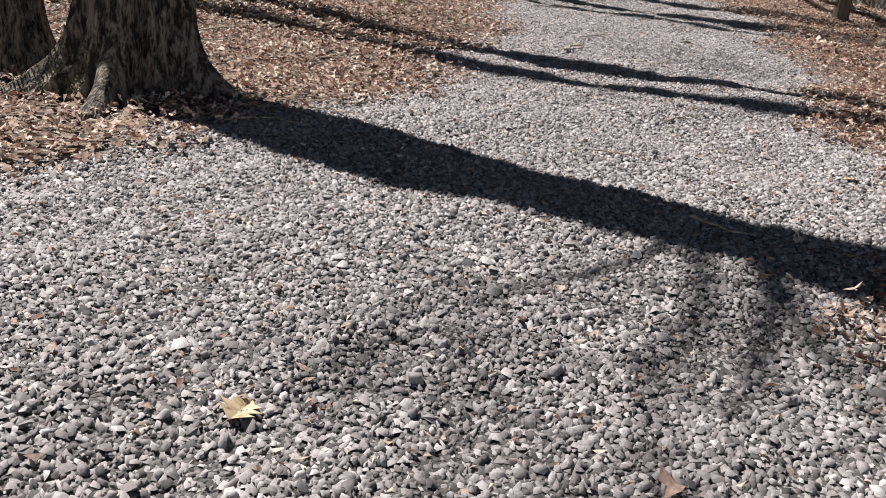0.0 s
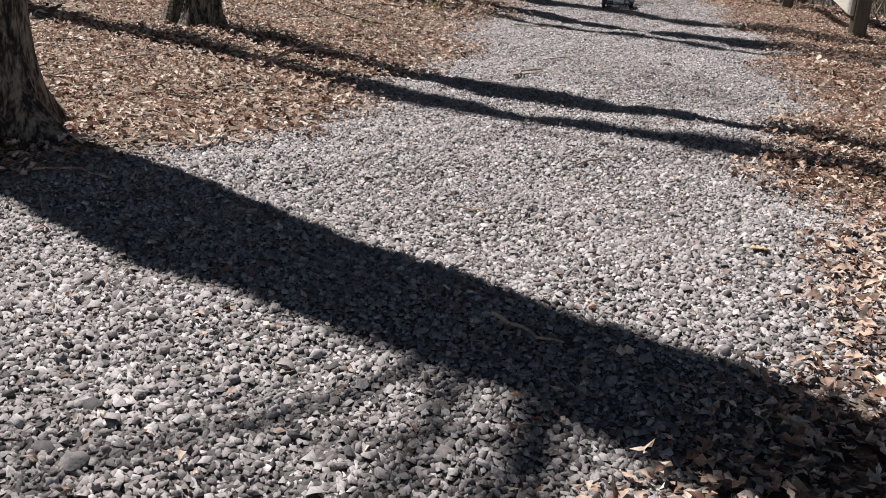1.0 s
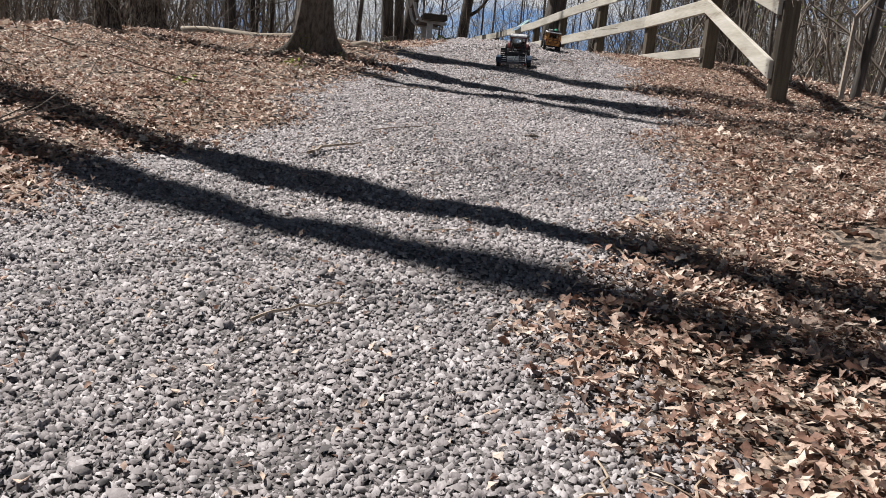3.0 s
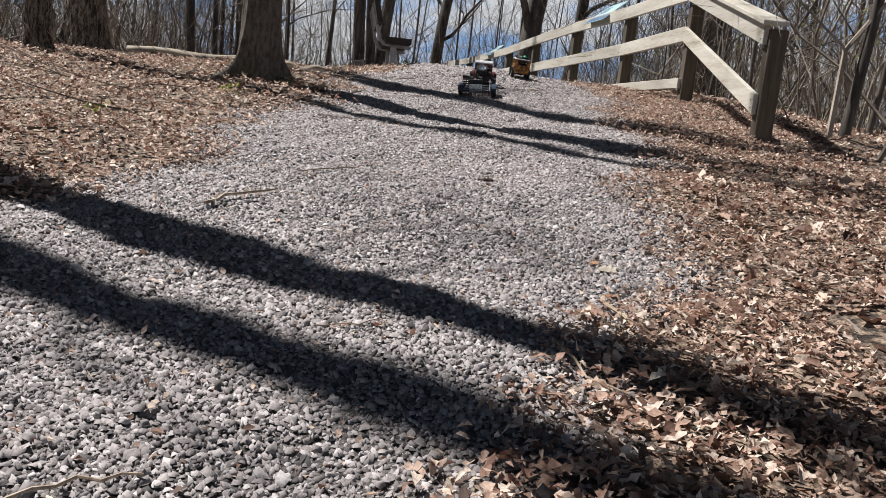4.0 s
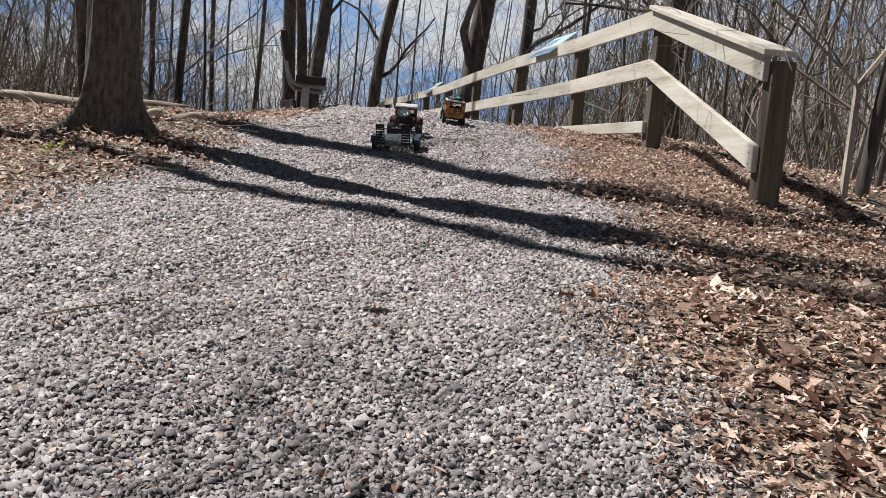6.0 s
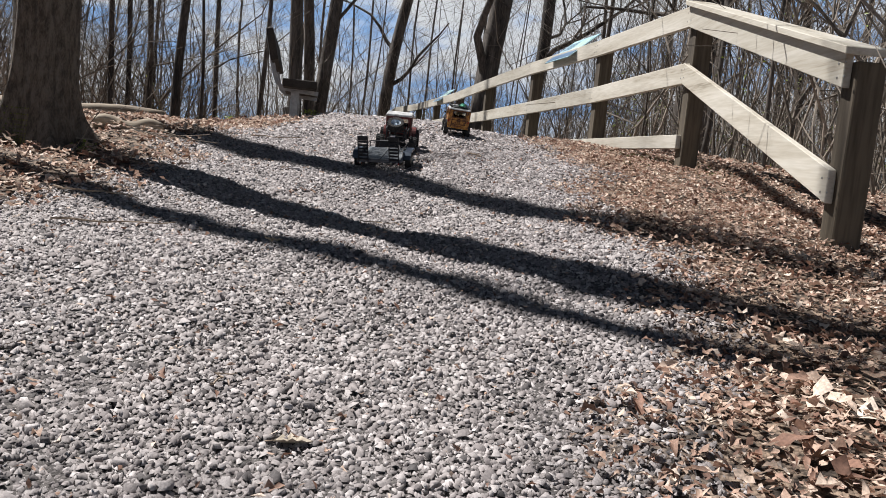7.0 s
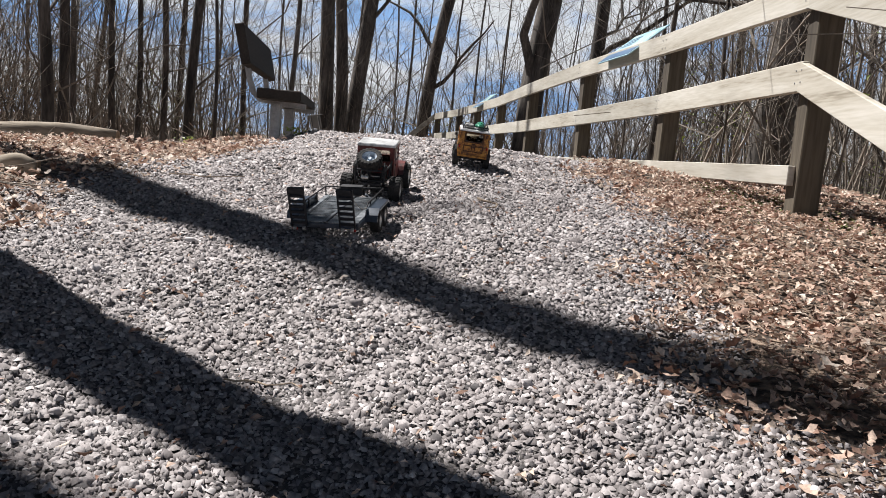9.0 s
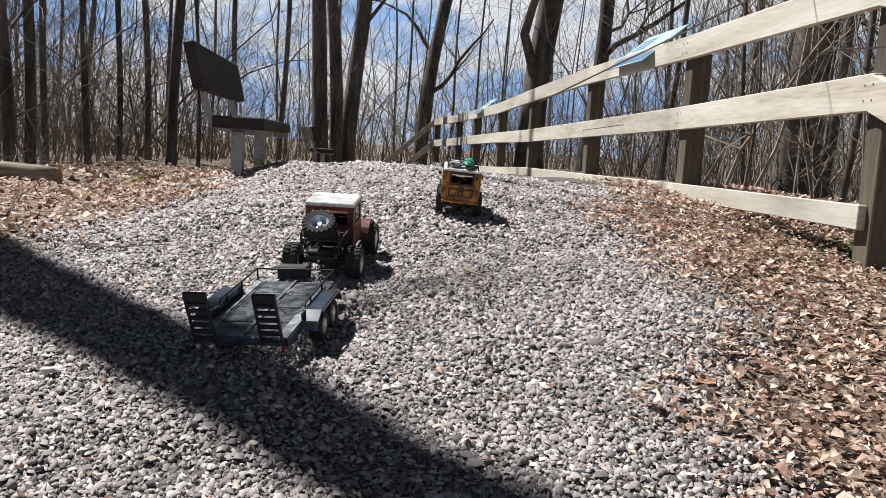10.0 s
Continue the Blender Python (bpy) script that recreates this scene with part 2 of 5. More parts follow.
def ground_z(x, y):
    """Height of the ground, smooth, for numbers or arrays."""
    x, y = np.asarray(x, float) / K - 0.02, np.asarray(y, float) / K - 0.06
    z = sum(np.interp(y + d, PROFILE_Y, PROFILE_Z) * w for d, w in ((-1.2, .15), (-.6, .2), (0, .3), (.6, .2), (1.2, .15)))
    near = np.exp(-(np.maximum(np.abs(x - 1) - 9, 0) / 12) ** 2)
    z = z + near * (0.018 * np.sin(1.9 * x + 0.6 * y) + 0.014 * np.sin(2.7 * y - 1.3 * x + 1) + 0.01 * np.sin(5.1 * x + 3.7 * y))
    z = z + 0.024 * np.clip(x, -9, 9) - 0.16 * np.maximum(x - 5.9, 0) * np.clip((y - 8) / 6, 0, 1) * np.exp(-np.maximum(x - 5.9, 0) / 12)
    z = z - 0.19 * np.clip((x - 2.6) / 2.4, 0, 1) * np.exp(-((y - 17) / 3) ** 2)
    z = z + near * (0.006 * np.sin(9.1 * x + 2.3 * y) + 0.006 * np.sin(7.3 * y - 4.1 * x) + 0.004 * np.sin(17 * x - 11 * y))
    bank = np.clip((edge_left(y * K) / K - x) / 1.5, 0, 1)
    z = z + 0.07 * bank * np.exp(-((y - 10.5) / 3.4) ** 2)
    z = z - 0.2 * np.clip((1.45 - x) / 1.4, 0, 1) * np.clip((y - 13.9) / 2.4, 0, 1) * np.clip((30 - y) / 6, 0, 1)
    return K * z


def on(x, y, up=0.0):
    """A point of the plan on the ground, in metres."""
    return Vector((K * x, K * y, float(ground_z(K * x, K * y)) + up))


def path_mask(x, y):
    """1 on the gravel, 0 in the leaves, for arrays in metres."""
    wob = 0.16 * np.sin(2.1 * y + 0.7) + 0.09 * np.sin(5.3 * y) + 0.05 * np.sin(11.7 * y + 1.1 * x)
    inner = np.minimum(x - edge_left(y) + wob, edge_right(y) - x + wob * 0.8)
    return np.clip(inner / 0.4 + 0.5, 0, 1) * np.clip((K * 37 - y) / 1.0, 0, 1)


def make_ground():
    xs = np.unique(np.concatenate([np.linspace(-7, 8, 121), np.linspace(-40, -7, 34), np.linspace(8, 40, 33), [-2500, -800, -300, -120, -70, 70, 120, 300, 800, 2500]]))
    ys = np.unique(np.concatenate([np.linspace(-3, 20, 185), np.linspace(20, 60, 60), [-2500, -300, -60, -20, -8, 80, 110, 160, 300, 800, 2500]]))
    X, Y = np.meshgrid(xs, ys)
    Z = ground_z(X, Y)
    nx, ny = len(xs), len(ys)
    idx = np.arange(nx * ny).reshape(ny, nx)
    q = np.stack([idx[:-1, :-1], idx[:-1, 1:], idx[1:, 1:], idx[1:, :-1]], -1).reshape(-1, 4)
    tris = np.concatenate([q[:, [0, 1, 2]], q[:, [0, 2, 3]]])
    V = np.stack([X, Y, Z], -1).reshape(-1, 3)
    m = bpy.data.materials.new("earth")
    m.use_nodes = True
    t = m.node_tree
    b = t.nodes["Principled BSDF"]
    b.inputs["Roughness"].default_value = 0.95
    at = t.nodes.new("ShaderNodeAttribute")
    at.attribute_name = "gravel"
    tc = t.nodes.new("ShaderNodeTexCoord")
    vo = t.nodes.new("ShaderNodeTexVoronoi")
    vo.inputs["Scale"].default_value = 75
    n1 = t.nodes.new("ShaderNodeTexNoise")
    n1.inputs["Scale"].default_value, n1.inputs["Detail"].default_value = 24, 9
    for n in (vo, n1):
        t.links.new(tc.outputs["Object"], n.inputs["Vector"])
    r1, r2 = t.nodes.new("ShaderNodeValToRGB"), t.nodes.new("ShaderNodeValToRGB")
    # r1, under the stones, is darkened to stand in for shade in their gaps
    r1.color_ramp.elements[0].color, r1.color_ramp.elements[1].color = (0.03, 0.027, 0.026, 1), (0.15, 0.136, 0.13, 1)
    e = r2.color_ramp.elements
    e[0].position, e[0].color, e[1].position, e[1].color = 0.42, (0.025, 0.017, 0.012, 1), 0.62, (0.28, 0.205, 0.15, 1)
    t.links.new(vo.outputs["Color"], r1.inputs[0])
    bed = t.nodes.new("ShaderNodeBump")
    bed.inputs["Distance"].default_value, bed.inputs["Strength"].default_value, bed.invert = 0.008, 1.0, True
    t.links.new(vo.outputs["Distance"], bed.inputs["Height"])
    t.links.new(n1.outputs["Fac"], r2.inputs[0])
    mx = t.nodes.new("ShaderNodeMixRGB")
    t.links.new(at.outputs["Fac"], mx.inputs[0])
    t.links.new(r2.outputs[0], mx.inputs[1])
    t.links.new(r1.outputs[0], mx.inputs[2])
    t.links.new(mx.outputs[0], b.inputs["Base Color"])
    bp = t.nodes.new("ShaderNodeBump")
    bp.inputs["Distance"].default_value, bp.inputs["Strength"].default_value = 0.02, 0.8
    t.links.new(n1.outputs["Fac"], bp.inputs["Height"])
    t.links.new(bed.outputs[0], bp.inputs["Normal"])
    t.links.new(bp.outputs[0], b.inputs["Normal"])
    me = tri_mesh("ground", V, tris, m, smooth=True)
    a = me.attributes.new("gravel", 'FLOAT', 'POINT')
    a.data.foreach_set("value", path_mask(V[:, 0], V[:, 1]).astype(np.float32))
    return tagged(new("ground", me), "woodland ground of brown leaf litter and a grey gravel track", "ground", kind="structure")


make_ground()


def turns(rng, n, lean):
    """n rotation matrices: any heading, leaning by about lean radians."""
    a, b, c = rng.uniform(0, 2 * np.pi, n), rng.normal(0, lean, n), rng.normal(0, lean, n)
    ca, sa, cb, sb, cc, sc = np.cos(a), np.sin(a), np.cos(b), np.sin(b), np.cos(c), np.sin(c)
    o, z = np.ones(n), np.zeros(n)
    rz = np.stack([ca, -sa, z, sa, ca, z, z, z, o], -1).reshape(n, 3, 3)
    rx = np.stack([o, z, z, z, cb, -sb, z, sb, cb], -1).reshape(n, 3, 3)
    ry = np.stack([cc, z, sc, z, o, z, -sc, z, cc], -1).reshape(n, 3, 3)
    return rz @ rx @ ry


def scatter(rng, x0, x1, y0, y1, per_m2, keep):
    n = int((x1 - x0) * (y1 - y0) * per_m2)
    x, y = rng.uniform(x0, x1, n), rng.uniform(y0, y1, n)
    ok = rng.uniform(0, 1, n) < keep(x, y)
    return x[ok], y[ok]


def stones(rng, x, y, size, ridged):
    """Angular chips with jittered corners, resting on their hidden undersides: flat-topped, or with a ridge."""
    n = len(x)
    k = np.arange(4) * np.pi / 2 + np.pi / 4
    ring = np.stack([np.cos(k), np.sin(k), 0 * k], -1) * 1.15
    top = np.array([[.55, .1, .8], [-.55, -.1, .75]]) if ridged else ring * .8 + [0, 0, .62]
    base = np.concatenate([ring - [0, 0, 1.0], top])
    m = len(base)
    v = np.repeat(base[None], n, 0) * (1 + rng.normal(0, 0.13, (n, m, 1))) + rng.normal(0, 0.13, (n, m, 3))
    v[:, 4:, :2] += rng.normal(0, .15, (n, 1, 2))
    r = size * np.exp(rng.normal(0, 0.26, n)) / 2
    s = np.stack([r * rng.uniform(0.95, 1.45, n), r * rng.uniform(0.65, 0.95, n), r * rng.uniform(0.4, 0.72, n)], -1)
    v = np.einsum('nij,nkj->nki', turns(rng, n, 0.27), v * s[:, None, :])
    v += np.stack([x, y, ground_z(x, y) + r * rng.uniform(-0.15, 1.15, n)], -1)[:, None, :]
    if ridged:
        f = [[3, 0, 4], [0, 1, 5], [0, 5, 4], [1, 2, 5], [2, 3, 4], [2, 4, 5]]
    else:
        f = [[4, 5, 6], [4, 6, 7]]
        for i in range(4):
            j = (i + 1) % 4
            f += [[i, j, 4 + j], [i, 4 + j, 4 + i]]
    return v.reshape(-1, 3), (np.array(f)[None] + m * np.arange(n)[:, None, None]).reshape(-1, 3)


def strewn(rng, x0, x1, y0, y1, step, keep):
    """Points about a step apart, off a shaken grid."""
    X, Y = np.meshgrid(np.arange(x0, x1, step), np.arange(y0, y1, step * .9))
    X[::2] += step / 2
    x, y = X.ravel() + rng.normal(0, step * .24, X.size), Y.ravel() + rng.normal(0, step * .24, X.size)
    ok = rng.uniform(0, 1, len(x)) < keep(x, y)
    return x[ok], y[ok]


def make_gravel():
    rng = np.random.default_rng(3)
    V, F, base = [], [], 0
    bands = ((-3.5, 1.05, .03, .033), (1.05, 10.6, .0122, .0141), (10.6, 13.0, .0125, .0143), (13.0, 16.0, .0165, .018))
    for y0, y1, step, size in bands:
        x, y = strewn(rng, -3.0, 4.3, y0, y1, step, lambda a, b: path_mask(a, b) ** .7)
        keep = (x > -.6 * y - .1) | (y < 1.05)
        x, y = x[keep], y[keep]
        flat = rng.uniform(0, 1, len(x)) < .12
        for ridged, some in ((False, flat), (True, ~flat)):
            v, f = stones(rng, x[some], y[some], size, ridged)
            V.append(v), F.append(f + base)
            base += len(v)
    me = tri_mesh("gravel", np.concatenate(V), np.concatenate(F), M_STONE, smooth=True)
    tagged(new("gravel", me), "loose angular pale grey limestone gravel on the track", "gravel", kind="stuff")


def leaves(rng, x, y, size, up):
    """Dry lobed leaves, folded along the midrib and curled; crumbs of them have four corners."""
    n = len(x)
    along = np.array([-1.0, -.35, .05, .5, 1.0, .45, .0, -.4]) if size > .025 else np.array([-1.0, .1, 1.0, -.1])
    wide = np.array([0, .55, .32, .58, 0, -.60, -.30, -.52]) if size > .025 else np.array([0, .6, 0, -.6])
    c = len(along)
    v = np.zeros((n, c + 1, 3))
    v[:, :c, 0] = along * (1 + rng.normal(0, .06, (n, c)))
    v[:, :c, 1] = wide * rng.uniform(.45, 1.05, (n, 1)) * (1 + rng.normal(0, .18, (n, c)))
    fold, curl, twist = rng.uniform(-.5, 1.2, (n, 1)), rng.normal(0, .32, (n, 1)), rng.normal(0, .5, (n, 1))
    v[:, :, 2] = fold * np.abs(v[:, :, 1]) + curl * v[:, :, 0] ** 2 + twist * v[:, :, 0] * v[:, :, 1] + rng.normal(0, .06, (n, c + 1))
    r = size * np.exp(np.minimum(rng.normal(0, .3, n), .36)) / 2
    v = np.einsum('nij,nkj->nki', turns(rng, n, .36), v * r[:, None, None])
    v += np.stack([x, y, ground_z(x, y) + up * rng.uniform(.1, 1.3, n)], -1)[:, None, :]
    f = np.array([[i, (i + 1) % c, c] for i in range(c)])
    return v.reshape(-1, 3), (f[None] + (c + 1) * np.arange(n)[:, None, None]).reshape(-1, 3)


def make_litter():
    rng = np.random.default_rng(5)
    off = lambda a, b: (1 - path_mask(a, b)) ** 0.8
    V, F, base = [], [], 0
    for x0, x1, y0, y1, dens, size in ((0.8, 3.2, 1.2, 6, 1500, .041), (0.8, 3.2, 1.2, 6, 1500, .022), (2.0, 5.0, 6, 16.5, 900, .041), (2.0, 5.0, 6, 14, 1300, .022), (5.0, 8.0, 8.5, 18, 200, .06), (-3.4, .6, 2.2, 9, 900, .045), (-3.4, 1.2, 9, 15.0, 520, .05),
                                       (-7, 7, -4, 1.2, 45, .1), (3.2, 8, 1.2, 8.5, 70, .09), (-7, -3.4, 1.2, 5, 50, .1), (-12, -3.4, 5, 24, 60, .11), (8.0, 13, 7, 24, 40, .11), (-3.6, 1, 15.5, 24, 60, .1)):
        x, y = scatter(rng, x0, x1, y0, y1, dens, off)
        v, f = leaves(rng, x, y, size, .04)
        V.append(v), F.append(f + base)
        base += len(v)
    # crumbled bits where leaves and stones mix
    x, y = scatter(rng, -2.6, 4.2, 1.2, 15, 800, lambda a, b: np.clip(1 - np.abs(path_mask(a, b) - .68) / .4, 0, 1) * .9)
    v, f = leaves(rng, x, y, .024, .016)
    V.append(v), F.append(f + base)
    base += len(v)
    # strays blown over the stones
    x, y = scatter(rng, -2.6, 3.6, 1, 16, 3.0, lambda a, b: path_mask(a, b) * .5)
    v, f = leaves(rng, x, y, .042, .024)
    V.append(v), F.append(f + base)
    me = tri_mesh("leaf_litter", np.concatenate(V), np.concatenate(F), M_LEAF, smooth=True)
    tagged(new("leaf_litter", me), "dry curled brown oak leaves covering the woodland floor", "leaves", kind="stuff")


make_gravel()
make_litter()


# ---------------------------------------------------------------- trees
def tube(V, F, pts, radii, sides):
    pts = [Vector(p) for p in pts]
    start = len(V)
    for i, (p, r) in enumerate(zip(pts, radii)):
        d = (pts[min(i + 1, len(pts) - 1)] - pts[max(i - 1, 0)])
        d = d.normalized() if d.length > 1e-6 else Vector((0, 0, 1))
        s = d.orthogonal().normalized()
        if i:
            s = (prev - d * prev.dot(d))
            s = s.normalized() if s.length > 1e-4 else d.orthogonal().normalized()
        prev = s
        u = d.cross(s)
        for k in range(sides):
            a = 2 * math.pi * k / sides
            V.append(p + r * (math.cos(a) * s + math.sin(a) * u))
    for i in range(len(pts) - 1):
        for k in range(sides):
            a, b = start + i * sides + k, start + i * sides + (k + 1) % sides
            F.append((a, b, b + sides, a + sides))


def limb(rng, V, F, p, d, length, r, depth, sides, spread=0.55, lift=0.12, crook=.17):
    """A crooked, tapering limb that forks into smaller ones."""
    steps = max(3, min(7, int(length / 0.5))) if depth else 3
    pts, radii, dirs = [p], [r], [d]
    for i in range(steps):
        d = (d + Vector((rng.gauss(0, crook), rng.gauss(0, crook), rng.gauss(0, .6 * crook) + lift * 0.4))).normalized()
        p = p + d * length / steps
        pts.append(p), dirs.append(d)
        radii.append(max(.003, r * (1 - .72 * (i + 1) / steps)))
    tube(V, F, pts, radii, sides)
    if depth <= 0:
        return
    for k in range(rng.choice((3, 4, 5)) if depth > 1 else rng.choice((4, 5, 6))):
        i = rng.randint(1, steps)
        q = Vector((rng.gauss(0, 1), rng.gauss(0, 1), rng.gauss(0, .6) + .35))
        nd = (dirs[i] * (1 - spread) + q.normalized() * spread).normalized()
        limb(rng, V, F, pts[i], nd, length * rng.uniform(.42, .7), radii[i] * rng.uniform(.45, .7), depth - 1, max(3, sides - 2), spread, lift, crook)


def trunk_mesh(seed, height, r, lean=(0, 0), flare=0.5, sides=14, roots=0, fork=0.0):
    """A trunk with a flared, buttressed foot; fine ones carry ridged bark. Returns vertices, faces and the axis."""
    rng = random.Random(seed)
    V, F = [], []
    fine = sides > 40
    n = 150 if sides > 100 else 90 if fine else 22
    zs = [height * (i / n) ** (2.1 if fine else 1.7) for i in range(n + 1)]
    wob = [rng.uniform(0, 6.28) for _ in range(5)]
    bow = .48 * r if fine else .5 * r + .10
    axis = []
    for z in zs:
        t = z / height
        axis.append(Vector((lean[0] * z + bow * math.sin(6.6 * t + wob[0]) * min(1, 3 * t), lean[1] * z + bow * math.sin(5.1 * t + wob[1]) * min(1, 3 * t), z - .15 if z == 0 else z)))
    for p, z in zip(axis, zs):
        t = z / height
        foot = math.exp(-z / (r * 1.25))
        foot2 = math.exp(-z / (r * .45))
        for k in range(sides):
            a = 2 * math.pi * k / sides
            ridge = 1 + .06 * math.sin(3 * a + wob[2] + z) + .035 * math.sin(7 * a + wob[3] - 2 * z)
            root = max(0, math.sin((roots or 4) * a + wob[0] + .5 * math.sin(2 * a + wob[4]))) ** 2
            buttress = 1 + foot * flare * (.55 + .7 * root) + foot2 * flare * 1.1 * root * (.6 + .4 * math.sin(2 * a + wob[3]))
            rad = r * (1 - .55 * t) * ridge * buttress
            if fine:
                q = Vector((8 * math.cos(a) * r / .25, 8 * math.sin(a) * r / .25, 1.6 * z + seed + .6 * math.sin(4 * z + 3 * a)))
                w = 1 - abs(noise.noise(q)) * 2
                rad += (.012 if seed == 14 else .045) * (max(w, .1) - .6) + (.006 if seed == 14 else .014) * noise.noise(Vector((q.x * 2.2, q.y * 2.2, q.z * 5)))
            V.append(p + Vector((rad * math.cos(a), rad * math.sin(a), 0)))
    for i in range(n):
        for k in range(sides):
            a, b = i * sides + k, i * sides + (k + 1) % sides
            F.append((a, b, b + sides, a + sides))
    return V, F, axis, zs


def make_tree(seed, height, r, lean=(0, 0), flare=.5, sides=14, roots=0, limbs=9, depth=2, first=.35, bark=None, twig=None, reach=.3, crook=.17, low=(), rise=(.25, 1.0)):
    """Meshes of a bare tree: trunk and crown."""
    rng = random.Random(seed * 7 + 1)
    V, F, axis, zs = trunk_mesh(seed, height, r, lean, flare, sides, roots)
    trunk = mesh_from("trunk", V, F, bark or M_BARK, smooth=True)
    V, F = [], []
    for i in range(limbs):
        t = first + (1 - first) * (i + rng.random()) / limbs
        j = min(range(len(zs)), key=lambda q: abs(zs[q] - t * height))
        a = rng.uniform(0, 6.283)
        d = Vector((math.cos(a), math.sin(a), rng.uniform(*rise))).normalized()
        limb(rng, V, F, axis[j], d, height * reach * rng.uniform(.6, 1.1) * (1.15 - .5 * t), r * (1 - .55 * t) * rng.uniform(.2, .36) * (1.35 if crook > .2 else 1), depth, 5, crook=crook)
    for z, d, length, rad in low:
        j = min(range(len(zs)), key=lambda q: abs(zs[q] - z))
        limb(rng, V, F, axis[j], Vector(d).normalized(), length, rad, 3, 5, .6, .05, .22)
    crown = mesh_from("crown", V, F, twig or M_TWIG, smooth=True)
    return trunk, crown


def place_tree(meshes, at, label, turn=0.0, size=1.0, category="tree", group=""):
    root = thing("tree", label, category, Matrix.Translation(at) @ Matrix.Rotation(turn, 4, 'Z') @ Matrix.Scale(size, 4), group)
    for me in meshes:
        ob = new(me.name.split(".")[0], me)
        ob.parent = root
    return root


def moss_on(root, trunk, seed, facing, top, count):
    """Low cushions of moss on one side of a trunk's foot."""
    rng = random.Random(seed)
    f = Vector((math.cos(facing), math.sin(facing)))
    spots = [v.co.copy() for v in trunk.vertices if .0 < v.co.z < top and Vector((v.co.x, v.co.y)).normalized().dot(f) > .75]
    V, F = [], []
    for k in range(count):
        c = rng.choice(spots)
        s = rng.uniform(.003, .007)
        base = len(V)
        for d in ((1, 0, 0), (-.5, .87, 0), (-.5, -.87, 0), (0, 0, 1), (0, 0, -1)):
            V.append(c + Vector(d) * s * rng.uniform(.7, 1.3))
        for i in range(3):
            F += [(base + i, base + (i + 1) % 3, base + 3), (base + (i + 1) % 3, base + i, base + 4)]
    ob = new("moss", mesh_from("moss", V, F, M_MOSS))
    ob.parent = root
    tagged(ob, "green moss cushion", kind="stuff")


# low boughs of the trees by the track: height, heading and rise, length, radius (m)
LOW_LIMBS = {11: ((4.5, (-.45, -.75, .3), 1.3, .035), (5.0, (-.2, -.9, .25), 1.5, .03), (4.2, (-.65, -.6, .2), 1.2, .03)),
             12: ((6.1, (-.5, -.75, .2), 1.4, .035), (6.4, (-.25, -.8, .35), 1.2, .03)),
             13: ((5.4, (.5, .8, .1), 1.7, .016), (5.8, (.3, .75, .1), 1.3, .014), (5.6, (.7, .6, .2), 1.6, .015)),
             15: ((9.0, (.5, .8, .2), 1.5, .02), (8.7, (.7, .6, .2), 1.9, .018))}


def big_trees():
    # foot x, y in the plan; height, radius (m), lean, flare, roots, moss side, look
    for seed, x, y, h, r, lean, flare, roots, moss, label in (
            (11, -1.82, 4.9, 17, .232, (.0, .03), 1.18, 5, 3.6, "large old tree with ridged grey-brown bark and mossy flared roots"),
            (12, -2.95, 5.55, 16, .21, (-.04, .02), .5, 4, None, "tall bare tree with dark bark beside the larger trunk"),
            (13, -2.32, 9.33, 17, .18, (.01, .0), .8, 4, 4.2, "bare grey-barked tree with moss at its foot"),
            (14, -0.19, 13.2, 18, .185, (.0, -.03), .85, 5, 4.0, "broad smooth-barked tree with flared roots beside the track"),
            (15, -3.9, 16.97, 17, .25, (.0, .0), .5, 4, None, "bare tree among leaf litter"),
            (18, -5.2, 10.41, 17, .2, (.0, .0), .5, 4, None, "tall bare tree among leaf litter"),
            (17, -3.35, 14.4, 15, .13, (.0, .0), .5, 4, None, "slim dark bare tree among leaf litter")):
        meshes = make_tree(seed, h, r, lean, flare, 150 if seed < 13 else 96 if seed < 15 else 64, roots, limbs=5 if seed > 14 or seed < 13 else 11, depth=2, first=.4 if seed in (13, 14) else .5, reach=.2, rise=(1.1, 2.6), bark=M_BARK_SMOOTH if seed == 14 else None, low=LOW_LIMBS.get(seed, ()))
        root = place_tree(meshes, on(x, y, -.02), label)
        if moss:
            moss_on(root, meshes[0], seed, moss, .22 if seed != 11 else .3, 2200)


big_trees()


# ---------------------------------------------------------------- fence along the drop
# foot x, y; ground, upper edges of the low, middle and top boards, in metres
POSTS = [(4.46, 10.31, 1.11, None, 1.485, 2.06), (4.51, 13.13, 1.46, 1.715, 2.306, 2.77), (4.25, 15.69, 1.58, 1.695, 2.27, 2.79), (3.835, 18.35, 1.57, 1.667, 2.225, 2.79),
         (3.35, 20.97, 1.53, 1.65, 2.17, 2.71), (2.95, 23.67, 1.48, 1.575, 2.16, 2.65), (2.50, 26.07, 1.43, 1.53, 2.12, 2.62), (2.05, 28.69, 1.39, 1.49, 2.08, 2.61), (1.39, 31.26, 1.35, 1.44, 2.03, 2.58)]
RAIL_H, RAIL_T, POST_W = .17, .042, .145


